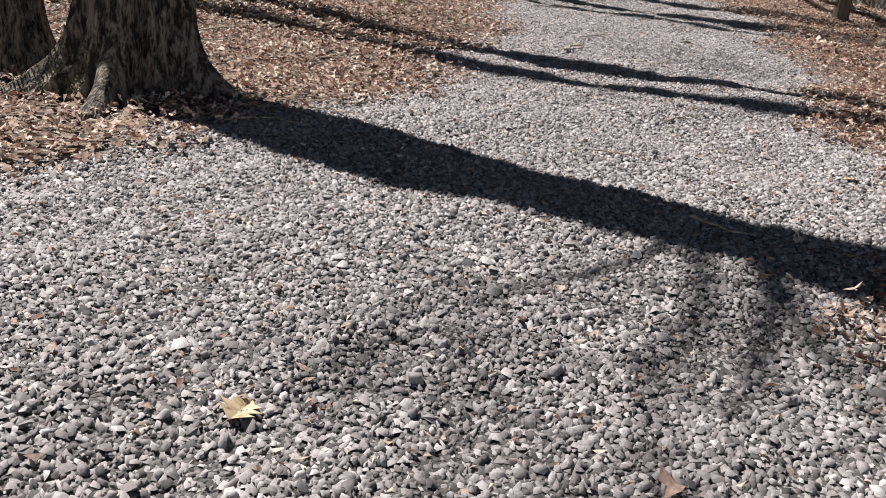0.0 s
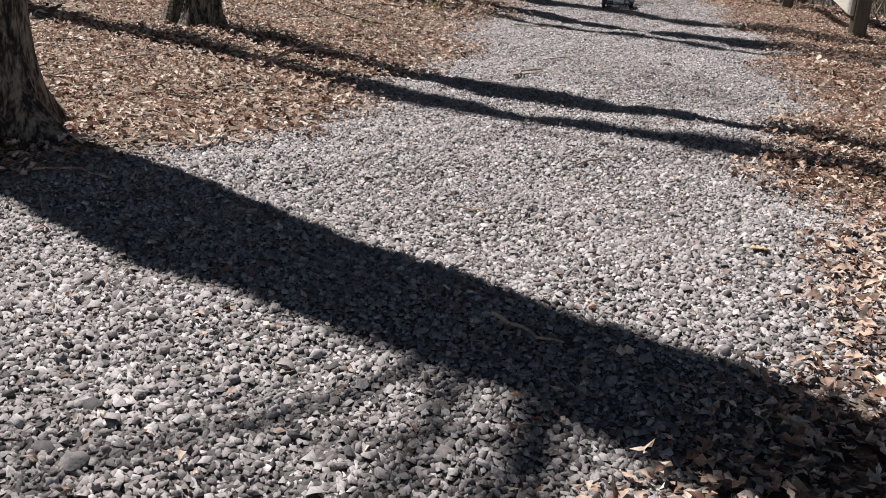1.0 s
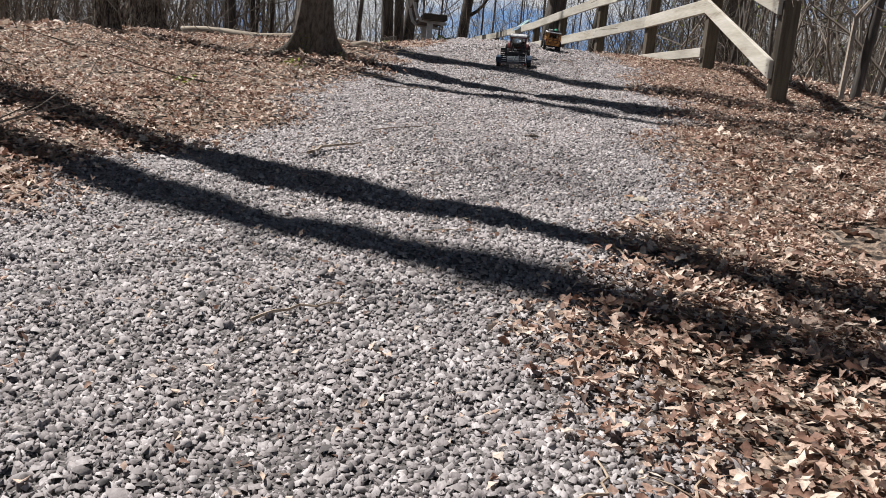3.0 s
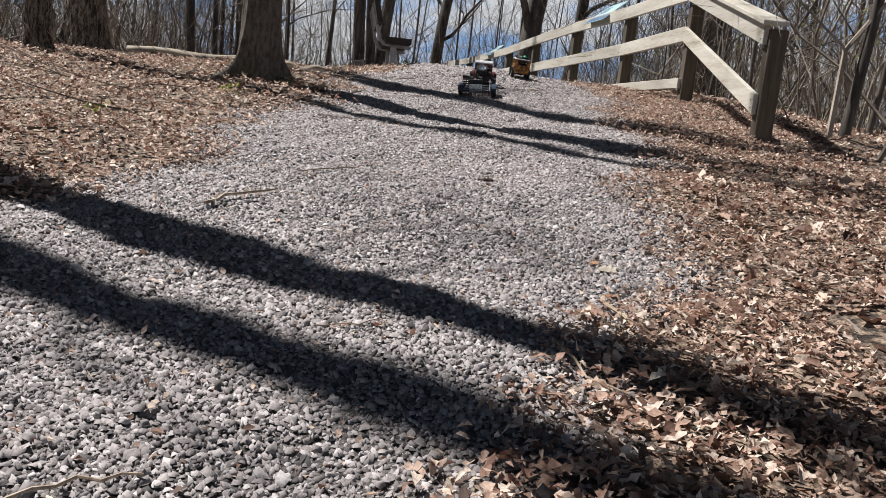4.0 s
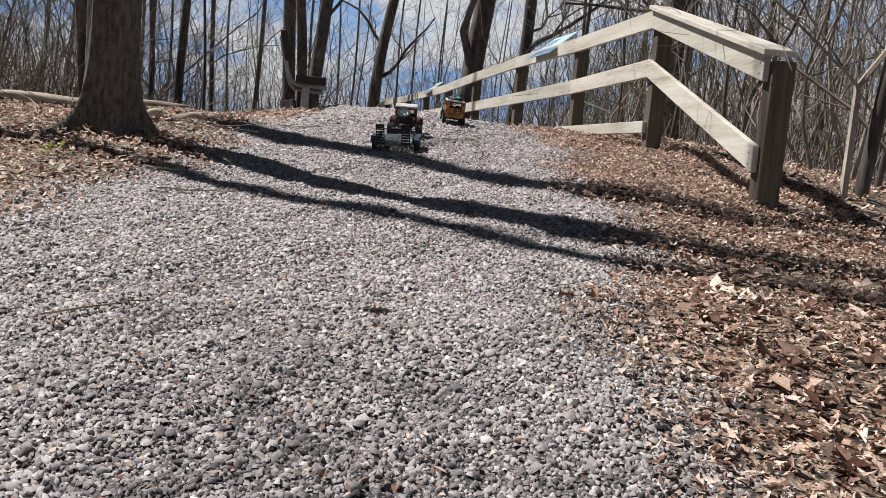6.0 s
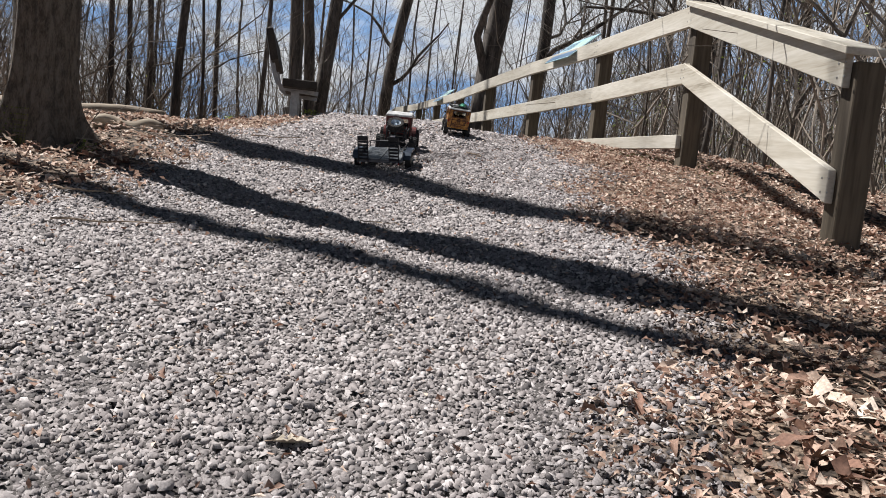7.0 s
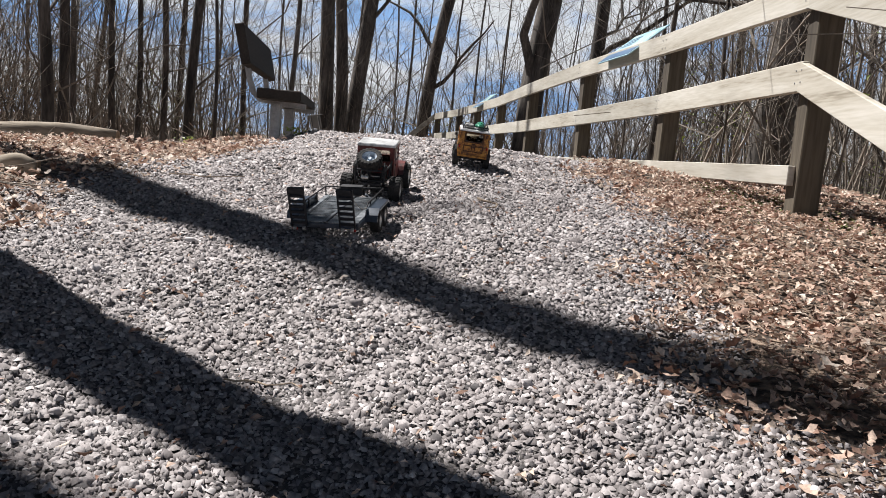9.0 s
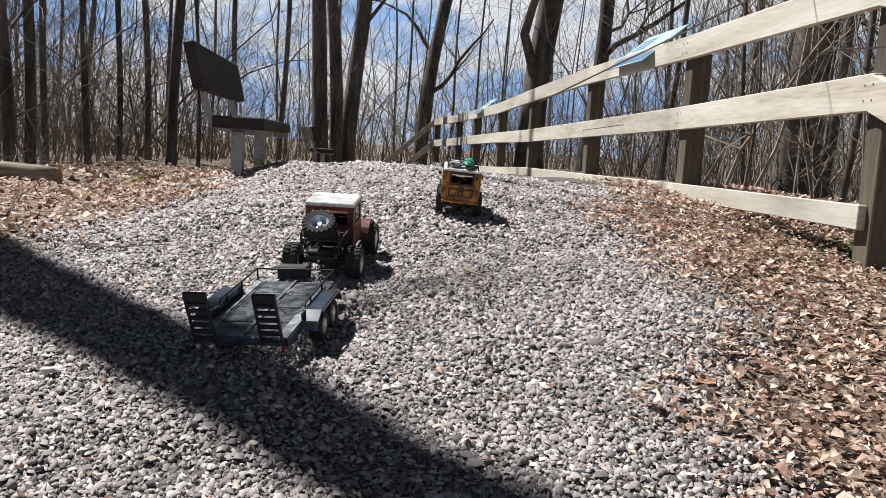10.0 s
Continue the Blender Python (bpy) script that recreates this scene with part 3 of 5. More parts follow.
def board(a, b, h, t, name, parent, mat, lift=0.0, over=(0.0, 0.0)):
    """A sawn board from a to b: its upper edge runs through both, its broad face upright."""
    a, b = Vector(a), Vector(b)
    d = (b - a).normalized()
    a, b = a - d * over[0], b + d * over[1]
    n = Vector((d.y, -d.x, 0)).normalized()
    bm = bmesh.new()
    vs = []
    for p in (a, a.lerp(b, .33), a.lerp(b, .66), b):
        for s, z in ((-1, 0), (1, 0), (1, -h), (-1, -h)):
            vs.append(bm.verts.new(p + n * s * t / 2 + Vector((0, 0, z))))
    for i in range(3):
        for k in range(4):
            bm.faces.new((vs[4 * i + k], vs[4 * i + (k + 1) % 4], vs[4 * i + 4 + (k + 1) % 4], vs[4 * i + 4 + k]))
    bm.faces.new(vs[3::-1])
    bm.faces.new(vs[-4:])
    bmesh.ops.recalc_face_normals(bm, faces=bm.faces)
    bmesh.ops.bevel(bm, geom=[e for e in bm.edges if e.calc_face_angle(0) > .5], offset=.004, segments=1, affect='EDGES')
    return part(name, bm, mat, parent)


def cap_board(a, b, w, t, parent, mat, over=(0, 0)):
    a, b = Vector(a), Vector(b)
    d = (b - a).normalized()
    a, b = a - d * over[0], b + d * over[1]
    n = Vector((d.y, -d.x, 0)).normalized()
    bm = bmesh.new()
    vs = [bm.verts.new(p + n * s * w / 2 + Vector((0, 0, z))) for p in (a, b) for s, z in ((-1, t), (1, t), (1, 0), (-1, 0))]
    for k in range(4):
        bm.faces.new((vs[k], vs[(k + 1) % 4], vs[4 + (k + 1) % 4], vs[4 + k]))
    bm.faces.new(vs[3::-1])
    bm.faces.new(vs[4:])
    bmesh.ops.recalc_face_normals(bm, faces=bm.faces)
    bmesh.ops.bevel(bm, geom=list(bm.edges), offset=.004, segments=1, affect='EDGES')
    return part("cap_rail", bm, mat, parent)


M_BENCH = material("brown_plastic_lumber", [(0.022, 0.019, 0.017), (0.045, 0.038, 0.033)], scale=4, fine=50, stretch=(1, .1, 1), rough=.75, bump=.2, bump_dist=.003, spec=.2)
M_STEEL = material("galvanised_steel", [(0.22, 0.22, 0.22), (0.36, 0.36, 0.355)], scale=9, rough=.55, metal=.5, bump=.08)


def make_fence():
    fence = thing("fence", "post and rail fence of pale weathered softwood boards on squared posts", "fence")
    tops = []
    for i, (x, y, g, lo, mid, top) in enumerate(POSTS):
        foot, head = Vector((x, y, g)), Vector((x, y, top))
        h = head.z - foot.z + .25 - (.045 if i < 3 else .02)
        nx, ny = POSTS[min(i + 1, 8)][0] - POSTS[max(i - 1, 0)][0], POSTS[min(i + 1, 8)][1] - POSTS[max(i - 1, 0)][1]
        ang = math.atan2(-nx, ny)
        bm = box(POST_W, POST_W, h, bevel=.006)
        p = part("post", bm, M_POST, fence)
        p.matrix_world = Matrix.Translation((foot.x, foot.y, foot.z - .25 + h / 2)) @ Matrix.Rotation(ang, 4, 'Z')
        tops.append((head, ang))
    side = -(POST_W / 2 + RAIL_T / 2 + .001)
    for i in range(len(POSTS) - 1):
        a, b = POSTS[i], POSTS[i + 1]
        pa, pb = Vector(Vector((a[0], a[1], 0))), Vector(Vector((b[0], b[1], 0)))
        d = (pb - pa)
        n = Vector((d.y, -d.x, 0)).normalized() * side
        for k, name in ((5, "top_rail"), (4, "middle_rail"), (3, "bottom_rail")):
            if a[k] is None or b[k] is None:
                continue
            qa, qb = Vector((a[0], a[1], a[k])), Vector((b[0], b[1], b[k]))
            board(qa + n, qb + n, RAIL_H if k != 3 else .115, RAIL_T, name, fence, M_WOOD, over=(.02, -.004))
        qa, qb = Vector((a[0], a[1], a[5])), Vector((b[0], b[1], b[5]))
        if i < 1:
            cap_board(qa + n * .5 + Vector((0, 0, .002)), qb + n * .5 + Vector((0, 0, .002)), POST_W + .07, .04, fence, M_WOOD, over=(.1, .04))
    # bolt heads where the boards meet the nearer posts
    for i, (x, y, g, lo, mid, top) in enumerate(POSTS[:4]):
        head, ang = tops[i]
        for z in (mid, top):
            c = Vector((x, y, z))
            for dy, dz in ((-.035, -.05), (-.035, -.12), (.04, -.05), (.04, -.12)):
                b = part("bolt", lathe([(.0058, 0), (.005, -.005), (0, -.006)], 'X', 10), M_STEEL, fence)
                b.matrix_world = Matrix.Translation((head.x, head.y, c.z + dz)) @ Matrix.Rotation(ang, 4, 'Z') @ Matrix.Translation((-POST_W / 2 - RAIL_T - .001, dy, 0))
    # rails that run down beside the steps at the far end
    x, y, g, lo, mid, top = POSTS[-1]
    for z in (top, mid):
        a, b = Vector((x - .09, y, z)), Vector((x - 2.1, y + .7, z - 1.75))
        board(a, b, RAIL_H, RAIL_T, "stair_rail", fence, M_WOOD)
    return fence


make_fence()


def make_sign(i, t0, w, h):
    """A slanted interpretive panel on the top rail between posts i and i+1."""
    a, b = POSTS[i], POSTS[i + 1]
    pa, pb = Vector((a[0], a[1], a[5])), Vector((b[0], b[1], b[5]))
    p = pa.lerp(pb, t0)
    d = (pb - pa).normalized()
    ang = math.atan2(d.y, d.x)
    root = thing("information_panel", "slanted blue and pale green printed information panel on the fence rail", "sign",
                 Matrix.Translation(p + Vector((-.03, 0, .04))) @ Matrix.Rotation(ang + math.pi, 4, 'Z') @ Matrix.Rotation(radians(40), 4, 'X'))
    part("panel", box(w, h, .012, (0, 0, 0), .003), M_PANEL, root)
    part("print", box(w * .97, h * .26, .002, (0, -h * .34, .0085)), M_PANEL_DARK, root, "dark blue printed band")
    part("picture", box(w * .40, h * .5, .002, (w * .24, h * .1, .0085)), M_PANEL_GREEN, root, "pale green printed map area")
    for k in range(4):
        part("text_bar", box(w * .36, h * .035, .002, (-w * .22, h * (.30 - .09 * k), .0085)), M_PANEL_DARK, root)
    part("bracket", box(w * .7, .03, .05, (0, -h * .1, -.034), .004), M_POST, root)
    return root


M_PANEL = material("panel_blue", [(0.22, 0.42, 0.52), (0.42, 0.60, 0.66)], scale=3, rough=0.35, bump=0)
M_PANEL_DARK = material("panel_print", [(0.05, 0.10, 0.20), (0.10, 0.18, 0.28)], scale=6, rough=0.35, bump=0)
M_PANEL_GREEN = material("panel_map", [(0.30, 0.50, 0.42), (0.55, 0.68, 0.60)], scale=9, rough=0.35, bump=0)
make_sign(2, .42, .95, .5)
make_sign(5, .65, .7, .45)


# ---------------------------------------------------------------- benches
def make_bench(at, turn, length=1.9, size=1.0, label=""):
    """Two steel pedestals with curved brackets; thick seat and back slabs. Sits facing local +x, runs along y."""
    root = thing("bench", label, "bench", Matrix.Translation(at) @ Matrix.Rotation(turn, 4, 'Z') @ Matrix.Scale(size, 4), group="benches")
    seat_z = .47
    for s in (-1, 1):
        y = s * length * .32
        part("post", box(.09, .09, seat_z - .1 + .2, (.02, y, (seat_z - .1 - .2) / 2), .006), M_STEEL, root)
        arc = [(.27, y, seat_z - .115), (.02, y, seat_z - .1), (-.12, y, seat_z - .085), (-.18, y, seat_z - .03), (-.215, y, seat_z + .07), (-.245, y, seat_z + .2), (-.31, y, seat_z + .46)]
        bm = bmesh.new()
        prev = None
        for i, p in enumerate(arc):
            q0, q1 = Vector(arc[max(i - 1, 0)]), Vector(arc[min(i + 1, len(arc) - 1)])
            d = (q1 - q0).normalized()
            n = Vector((-d.z, 0, d.x))
            ring = [bm.verts.new(Vector(p) + n * a * .022 + Vector((0, b * .03, 0))) for a, b in ((-1, -1), (1, -1), (1, 1), (-1, 1))]
            if prev:
                for k in range(4):
                    bm.faces.new((prev[k], prev[(k + 1) % 4], ring[(k + 1) % 4], ring[k]))
            else:
                bm.faces.new(ring)
            prev = ring
        bm.faces.new(prev[::-1])
        bmesh.ops.recalc_face_normals(bm, faces=bm.faces)
        part("bracket", bm, M_STEEL, root, "curved grey steel bracket")
    part("seat_slab", box(.36, length, .085, (.07, 0, seat_z - .045), .008), M_BENCH, root, "dark brown slab")
    part("seat_groove", box(.004, length * .998, .004, (.07, 0, seat_z - .0005)), M_STEEL, root)
    back = part("back_slab", box(.075, length, .33, (0, 0, 0), .008), M_BENCH, root, "dark brown slab")
    back.matrix_local = Matrix.Translation((-.245, 0, seat_z + .335)) @ Matrix.Rotation(radians(-13), 4, 'Y')
    return root


make_bench(on(.74 / K, 16.0 / K, -.02), radians(8), 1.95, 1.0, "dark brown plank bench on steel pedestals beside the gravel")
make_bench(on(-.7 / K, 26.0 / K), radians(20), 1.9, .85, "dark brown plank bench on steel pedestals, farther along the lookout")


# ---------------------------------------------------------------- logs
M_END = material("cut_wood", [(0.20, 0.13, 0.08), (0.42, 0.31, 0.2)], scale=10, rough=.9, bump=.3)
M_LOG = material("weathered_log", [(0.16, 0.125, 0.09), (0.32, 0.265, 0.20), (0.45, 0.39, 0.31)], scale=4, fine=40, stretch=(.15, 1, 1), rough=.9, bump=.6, bump_dist=.01)


def make_log(a, b, r, label):
    a, b = Vector(a), Vector(b)
    n, sides = 14, 14
    rng = random.Random(int(r * 1000))
    bm = bmesh.new()
    prev = None
    u = (b - a).normalized()
    side = u.cross(Vector((0, 0, 1))).normalized()
    up = side.cross(u)
    mid = (a + b) / 2
    for i in range(n + 1):
        p = a.lerp(b, i / n) - mid + up * .02 * math.sin(i * .7) + side * .02 * math.sin(i * .5 + 1)
        ring = [bm.verts.new(p + r * (1 + .07 * math.sin(3 * t + i * .4) + rng.uniform(-.04, .04)) * (math.cos(t) * side + math.sin(t) * up)) for t in [2 * math.pi * k / sides for k in range(sides)]]
        if prev:
            for k in range(sides):
                bm.faces.new((prev[k], prev[(k + 1) % sides], ring[(k + 1) % sides], ring[k]))
        else:
            bm.faces.new(ring[::-1])
        prev = ring
    bm.faces.new(prev)
    bmesh.ops.recalc_face_normals(bm, faces=bm.faces)
    root = thing("log", label, "log", Matrix.Translation(mid))
    part("stem", bm, M_LOG, root, smooth=True)
    for p, s in ((a, -1), (b, 1)):
        e = bmesh.new()
        c = p - mid + u * s * .004
        vs = [e.verts.new(c + r * .86 * (math.cos(t) * side + math.sin(t) * up)) for t in [2 * math.pi * k / sides for k in range(sides)]]
        vs2 = [e.verts.new(v.co - u * s * .03) for v in vs]
        e.faces.new(vs)
        for k in range(sides):
            e.faces.new((vs[k], vs[(k + 1) % sides], vs2[(k + 1) % sides], vs2[k]))
        bmesh.ops.recalc_face_normals(e, faces=e.faces)
        part("cut_end", e, M_END, root, "brown sawn end grain")


make_log(on(-2.9 / K, 15.15 / K, .05), on(-.58 / K, 15.5 / K, .05), .085, "weathered grey-brown log lying on the leaf litter")
make_log(on(-.1, 13.9, .03), on(.42, 14.05, .03), .05, "short weathered log lying in the leaves")


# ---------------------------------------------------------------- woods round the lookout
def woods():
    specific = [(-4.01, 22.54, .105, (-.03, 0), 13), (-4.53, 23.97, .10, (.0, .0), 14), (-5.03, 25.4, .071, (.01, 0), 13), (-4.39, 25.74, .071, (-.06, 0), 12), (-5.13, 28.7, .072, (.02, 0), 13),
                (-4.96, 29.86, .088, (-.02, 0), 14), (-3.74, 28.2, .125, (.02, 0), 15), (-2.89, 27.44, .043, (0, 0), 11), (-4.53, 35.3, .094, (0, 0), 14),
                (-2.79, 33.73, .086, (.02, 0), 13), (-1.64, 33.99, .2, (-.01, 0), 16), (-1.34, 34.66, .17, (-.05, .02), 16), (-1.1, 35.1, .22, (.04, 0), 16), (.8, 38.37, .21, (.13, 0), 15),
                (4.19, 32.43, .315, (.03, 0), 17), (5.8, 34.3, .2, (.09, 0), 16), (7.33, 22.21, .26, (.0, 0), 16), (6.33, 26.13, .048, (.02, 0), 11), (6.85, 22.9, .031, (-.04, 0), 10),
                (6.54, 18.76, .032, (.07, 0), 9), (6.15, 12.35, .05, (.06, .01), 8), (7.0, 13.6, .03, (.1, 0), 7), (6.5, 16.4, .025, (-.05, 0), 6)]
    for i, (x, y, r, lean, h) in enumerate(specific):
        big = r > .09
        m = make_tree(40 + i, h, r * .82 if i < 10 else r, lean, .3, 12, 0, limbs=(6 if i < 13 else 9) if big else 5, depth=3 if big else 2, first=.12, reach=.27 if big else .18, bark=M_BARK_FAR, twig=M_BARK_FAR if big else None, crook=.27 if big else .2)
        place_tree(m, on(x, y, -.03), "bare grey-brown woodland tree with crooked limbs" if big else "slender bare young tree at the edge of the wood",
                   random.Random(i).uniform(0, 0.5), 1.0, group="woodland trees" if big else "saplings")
    variants = [make_tree(80 + k, 13 + k * .6, .04 + .014 * (k % 4), (.05 * ((k % 3) - 1), .02 * ((k % 2))), .3, 8, 0, limbs=11, depth=2, first=.06, reach=.2, bark=M_BARK_FAR) for k in range(8)]
    rng = random.Random(9)
    n = 0
    while n < 95:
        x, y = rng.uniform(-34, 34), rng.uniform(20, 62)
        if y < 36 and -4.5 < x < 5.8:
            continue
        if x < -4 and y < 31 and rng.random() < .7:
            continue
        if abs(x) > 10 + y * .55 or (x > 5.5 and y < 24 and x < 7.5):
            continue
        place_tree(variants[n % 8], on(x, y, -.05), "bare grey woodland tree with thin branches", rng.uniform(0, 6.28), rng.uniform(.65, 1.2), group="woodland trees")
        n += 1


def make_brush():
    """Thin shoots, vines and fallen sticks that fill the wood's edge."""
    rng = random.Random(21)
    V, F = [], []
    for k in range(2000):
        y = rng.uniform(11, 58)
        x = rng.uniform(-24, 26)
        if -4.0 + .02 * y < x < 5.75 and y < 37 + rng.uniform(0, 1):
            continue
        if y < 17 and x < 0:
            continue
        if abs(x - 2) > 8 + y * .5:
            continue
        p = on(x, y, -.03)
        h = rng.uniform(.6, 3.6) if rng.random() < .8 else rng.uniform(3, 6.5)
        d = Vector((rng.gauss(0, .28), rng.gauss(0, .28), 1)).normalized()
        limb(rng, V, F, p, d, h, .006 + .004 * h, 1, 4, .6, .05, .28)
    # sticks lying about
    for k in range(260):
        x, y = rng.uniform(-6, 1), rng.uniform(6, 24)
        if x > edge_left(K * y) / K - .4:
            continue
        a = rng.uniform(0, 6.28)
        limb(rng, V, F, on(x, y, .02), Vector((math.cos(a), math.sin(a), .06)), rng.uniform(.25, .9), rng.uniform(.004, .012), 1 if rng.random() < .5 else 0, 4, .4, -.08)
    tagged(new("brushwood", mesh_from("brushwood", V, F, M_BRUSH)), "tangle of thin bare shoots and brushwood", "brush", kind="stuff")


def make_far_woods():
    """The thicket behind the trees: thousands of bare stems with ascending twigs."""
    rng = np.random.default_rng(31)
    V, F, base = [], [], 0
    n = 2700
    y = 33 + 29 * rng.uniform(0, 1, n) ** 1.2
    x = rng.uniform(-1, 1, n) * (14 + .5 * (y - 20)) + 1
    left = rng.uniform(0, 1, n) < .2
    y[left] = rng.uniform(21, 36, left.sum())
    x[left] = rng.uniform(-16, -4.4, left.sum())
    right = (rng.uniform(0, 1, n) < .34) & ~left
    y[right] = rng.uniform(15, 36, right.sum())
    x[right] = 6.4 + rng.uniform(0, 1, right.sum()) ** 1.3 * 12
    gz = ground_z(x * K, y * K)
    h = rng.uniform(1.2, 4.6, n) * np.where(rng.uniform(0, 1, n) < .2, 1.8, 1)
    tri = np.array([[1, 0], [-.5, .87], [-.5, -.87]])
    for i in range(n):
        lean = rng.normal(0, .17, 2)
        r = .004 + .0024 * h[i]
        p0 = np.array([x[i] * K, y[i] * K, gz[i] - .05])
        p1, p2 = p0 + [lean[0] * h[i] * .4, lean[1] * h[i] * .4, h[i] * .5], p0 + [lean[0] * h[i] * 1.4, lean[1] * h[i] * 1.4, h[i]]
        pm = p0 + (p1 - p0) * .5 + np.append(rng.normal(0, .035, 2) * h[i], 0)
        pn = p1 + (p2 - p1) * .5 + np.append(rng.normal(0, .04, 2) * h[i], 0)
        stem = [p0, pm, p1, pn, p2]
        segs = [(stem[k], stem[k + 1], r * (1 - .2 * k), max(.003, r * (.8 - .2 * k))) for k in range(4)]
        for k in range(9):
            t = rng.uniform(.1, 3.9)
            s = stem[int(t)] + (stem[int(t) + 1] - stem[int(t)]) * (t % 1)
            a, l = rng.uniform(0, 6.283), h[i] * rng.uniform(.14, .4)
            m = s + np.array([np.cos(a) * l * .5, np.sin(a) * l * .5, l * rng.uniform(.0, .4)])
            a += rng.normal(0, .6)
            e = m + np.array([np.cos(a) * l * .4, np.sin(a) * l * .4, l * rng.uniform(.1, .7)])
            a += rng.choice((-1, 1)) * .8
            q = m + np.array([np.cos(a) * l * .4, np.sin(a) * l * .4, l * rng.uniform(-.1, .4)])
            segs += [(s, m, r * .42, r * .3), (m, e, r * .3, .002), (m, q, r * .25, .0015)]
        for s, e, ra, rb in segs:
            for p, rr in ((s, ra), (e, rb)):
                V += [(p[0] + rr * c[0], p[1] + rr * c[1], p[2]) for c in tri]
            for k in range(3):
                j = (k + 1) % 3
                F.append((base + k, base + j, base + 3 + j))
                F.append((base + k, base + 3 + j, base + 3 + k))
            base += 6
    tagged(new("thicket", tri_mesh("thicket", V, F, M_BRUSH)), "dense grey-brown thicket of bare stems behind the trees", "thicket", kind="stuff")


def make_buds():
    """First small spring leaves on the shrubs past the fence and sprouts by the trees."""
    rng = np.random.default_rng(41)
    cs = []
    for k in range(46):
        x, y = rng.uniform(6.0, 12), rng.uniform(11, 30)
        if rng.uniform() < .25:
            x, y = rng.uniform(-6, 4), rng.uniform(31, 40)
        c = np.array(on(x, y, rng.uniform(.1, 1.6)))
        cs.append(c + rng.normal(0, 1, (70, 3)) * [.3, .3, .28])
    for x, y in ((-.15, 11.9), (-.75, 10.2), (0.2, 13.0), (1.2, 17.2), (.3, 16.9)):
        c = np.array(on(x, y, .03))
        cs.append(c + rng.normal(0, 1, (40, 3)) * [.05, .05, .02])
    P = np.concatenate(cs)
    n = len(P)
    leaf = np.array([[-1, 0, 0], [0, .45, .15], [1, 0, 0], [0, -.45, .15]]) * 1.0
    v = np.einsum('nij,nkj->nki', turns(rng, n, .8), leaf[None] * rng.uniform(.012, .028, (n, 1, 1))) + P[:, None, :]
    f = np.array([[0, 1, 2], [0, 2, 3]])
    me = tri_mesh("spring_leaves", v.reshape(-1, 3), (f[None] + 4 * np.arange(n)[:, None, None]).reshape(-1, 3), M_BUD)
    tagged(new("spring_leaves", me), "small fresh yellow-green leaves on shrubs", "leaves", kind="stuff")


M_BUD = islands("fresh_leaves", [(0, (.10, .15, .02)), (.5, (.22, .28, .05)), (1, (.34, .38, .09))], rough=.5, bump_scale=80, bump=.1, translucent=.4)
woods()
make_brush()
make_far_woods()
make_buds()


# ---------------------------------------------------------------- model vehicles on the track
M_RUBBER = material("tyre_rubber", [(0.010, 0.010, 0.010), (0.022, 0.021, 0.02), (0.045, 0.042, 0.04)], scale=25, fine=160, rough=.85, bump=.3, bump_dist=.001)
M_RIM = material("silver_rim", [(0.38, 0.37, 0.35), (0.58, 0.57, 0.55)], scale=30, rough=.38, metal=.8, bump=0)
M_RIM_BLUE = material("pale_steel_rim", [(0.35, 0.42, 0.50), (0.60, 0.66, 0.72)], scale=30, rough=.4, metal=.6, bump=0)
M_BLACK = material("black_paint", [(0.010, 0.010, 0.012), (0.026, 0.026, 0.03)], scale=20, fine=120, rough=.6, bump=.1, bump_dist=.001, spec=.3)
M_YELLOW = material("rusty_yellow_paint", [(0.03, 0.013, 0.006), (0.15, 0.055, 0.012), (0.36, 0.155, 0.022), (0.46, 0.225, 0.04)], scale=26, fine=140, rough=.6, bump=.15, bump_dist=.001)
M_RUST = material("dark_rust", [(0.02, 0.010, 0.006), (0.09, 0.035, 0.012)], scale=40, fine=200, rough=.85, bump=.2, bump_dist=.001)
M_RED = material("worn_red_paint", [(0.045, 0.009, 0.008), (0.12, 0.02, 0.017), (0.18, 0.034, 0.03)], scale=18, fine=120, rough=.42, bump=.08, bump_dist=.001, coat=.2)
M_ROOF = material("off_white_roof", [(0.42, 0.42, 0.42), (0.66, 0.66, 0.65), (0.74, 0.74, 0.73)], scale=20, fine=90, rough=.35, bump=.08, bump_dist=.001)
M_GREEN = material("green_canoe_plastic", [(0.015, 0.13, 0.075), (0.03, 0.24, 0.14), (0.05, 0.30, 0.18)], scale=16, fine=80, rough=.4, bump=.05, bump_dist=.001)
M_BAG = material("pale_canvas", [(0.30, 0.30, 0.29), (0.55, 0.55, 0.52)], scale=40, rough=.9, bump=.4, bump_dist=.002)
M_SEAT = material("dark_interior", [(0.012, 0.011, 0.010), (0.035, 0.03, 0.028)], scale=20, rough=.8, bump=.1)
M_DECK = material("grey_deck_steel", [(0.10, 0.11, 0.12), (0.24, 0.26, 0.28), (0.36, 0.38, 0.40)], scale=30, fine=150, rough=.38, metal=.7, bump=.15, bump_dist=.001)
M_NAVY = material("dark_blue_paint", [(0.012, 0.018, 0.03), (0.035, 0.05, 0.075)], scale=22, fine=120, rough=.3, bump=.05, bump_dist=.001, coat=.4)
M_TAIL = material("red_lens", [(0.22, 0.01, 0.008), (0.35, 0.02, 0.015)], scale=10, rough=.25, bump=0)

M_GLASS = bpy.data.materials.new("tinted_glass")
M_GLASS.use_nodes = True
_g = M_GLASS.node_tree.nodes["Principled BSDF"]
_g.inputs["Base Color"].default_value = (0.75, 0.72, 0.66, 1)
_g.inputs["Roughness"].default_value = 0.06
_g.inputs["Transmission Weight"].default_value = 1.0
_g.inputs["IOR"].default_value = 1.1


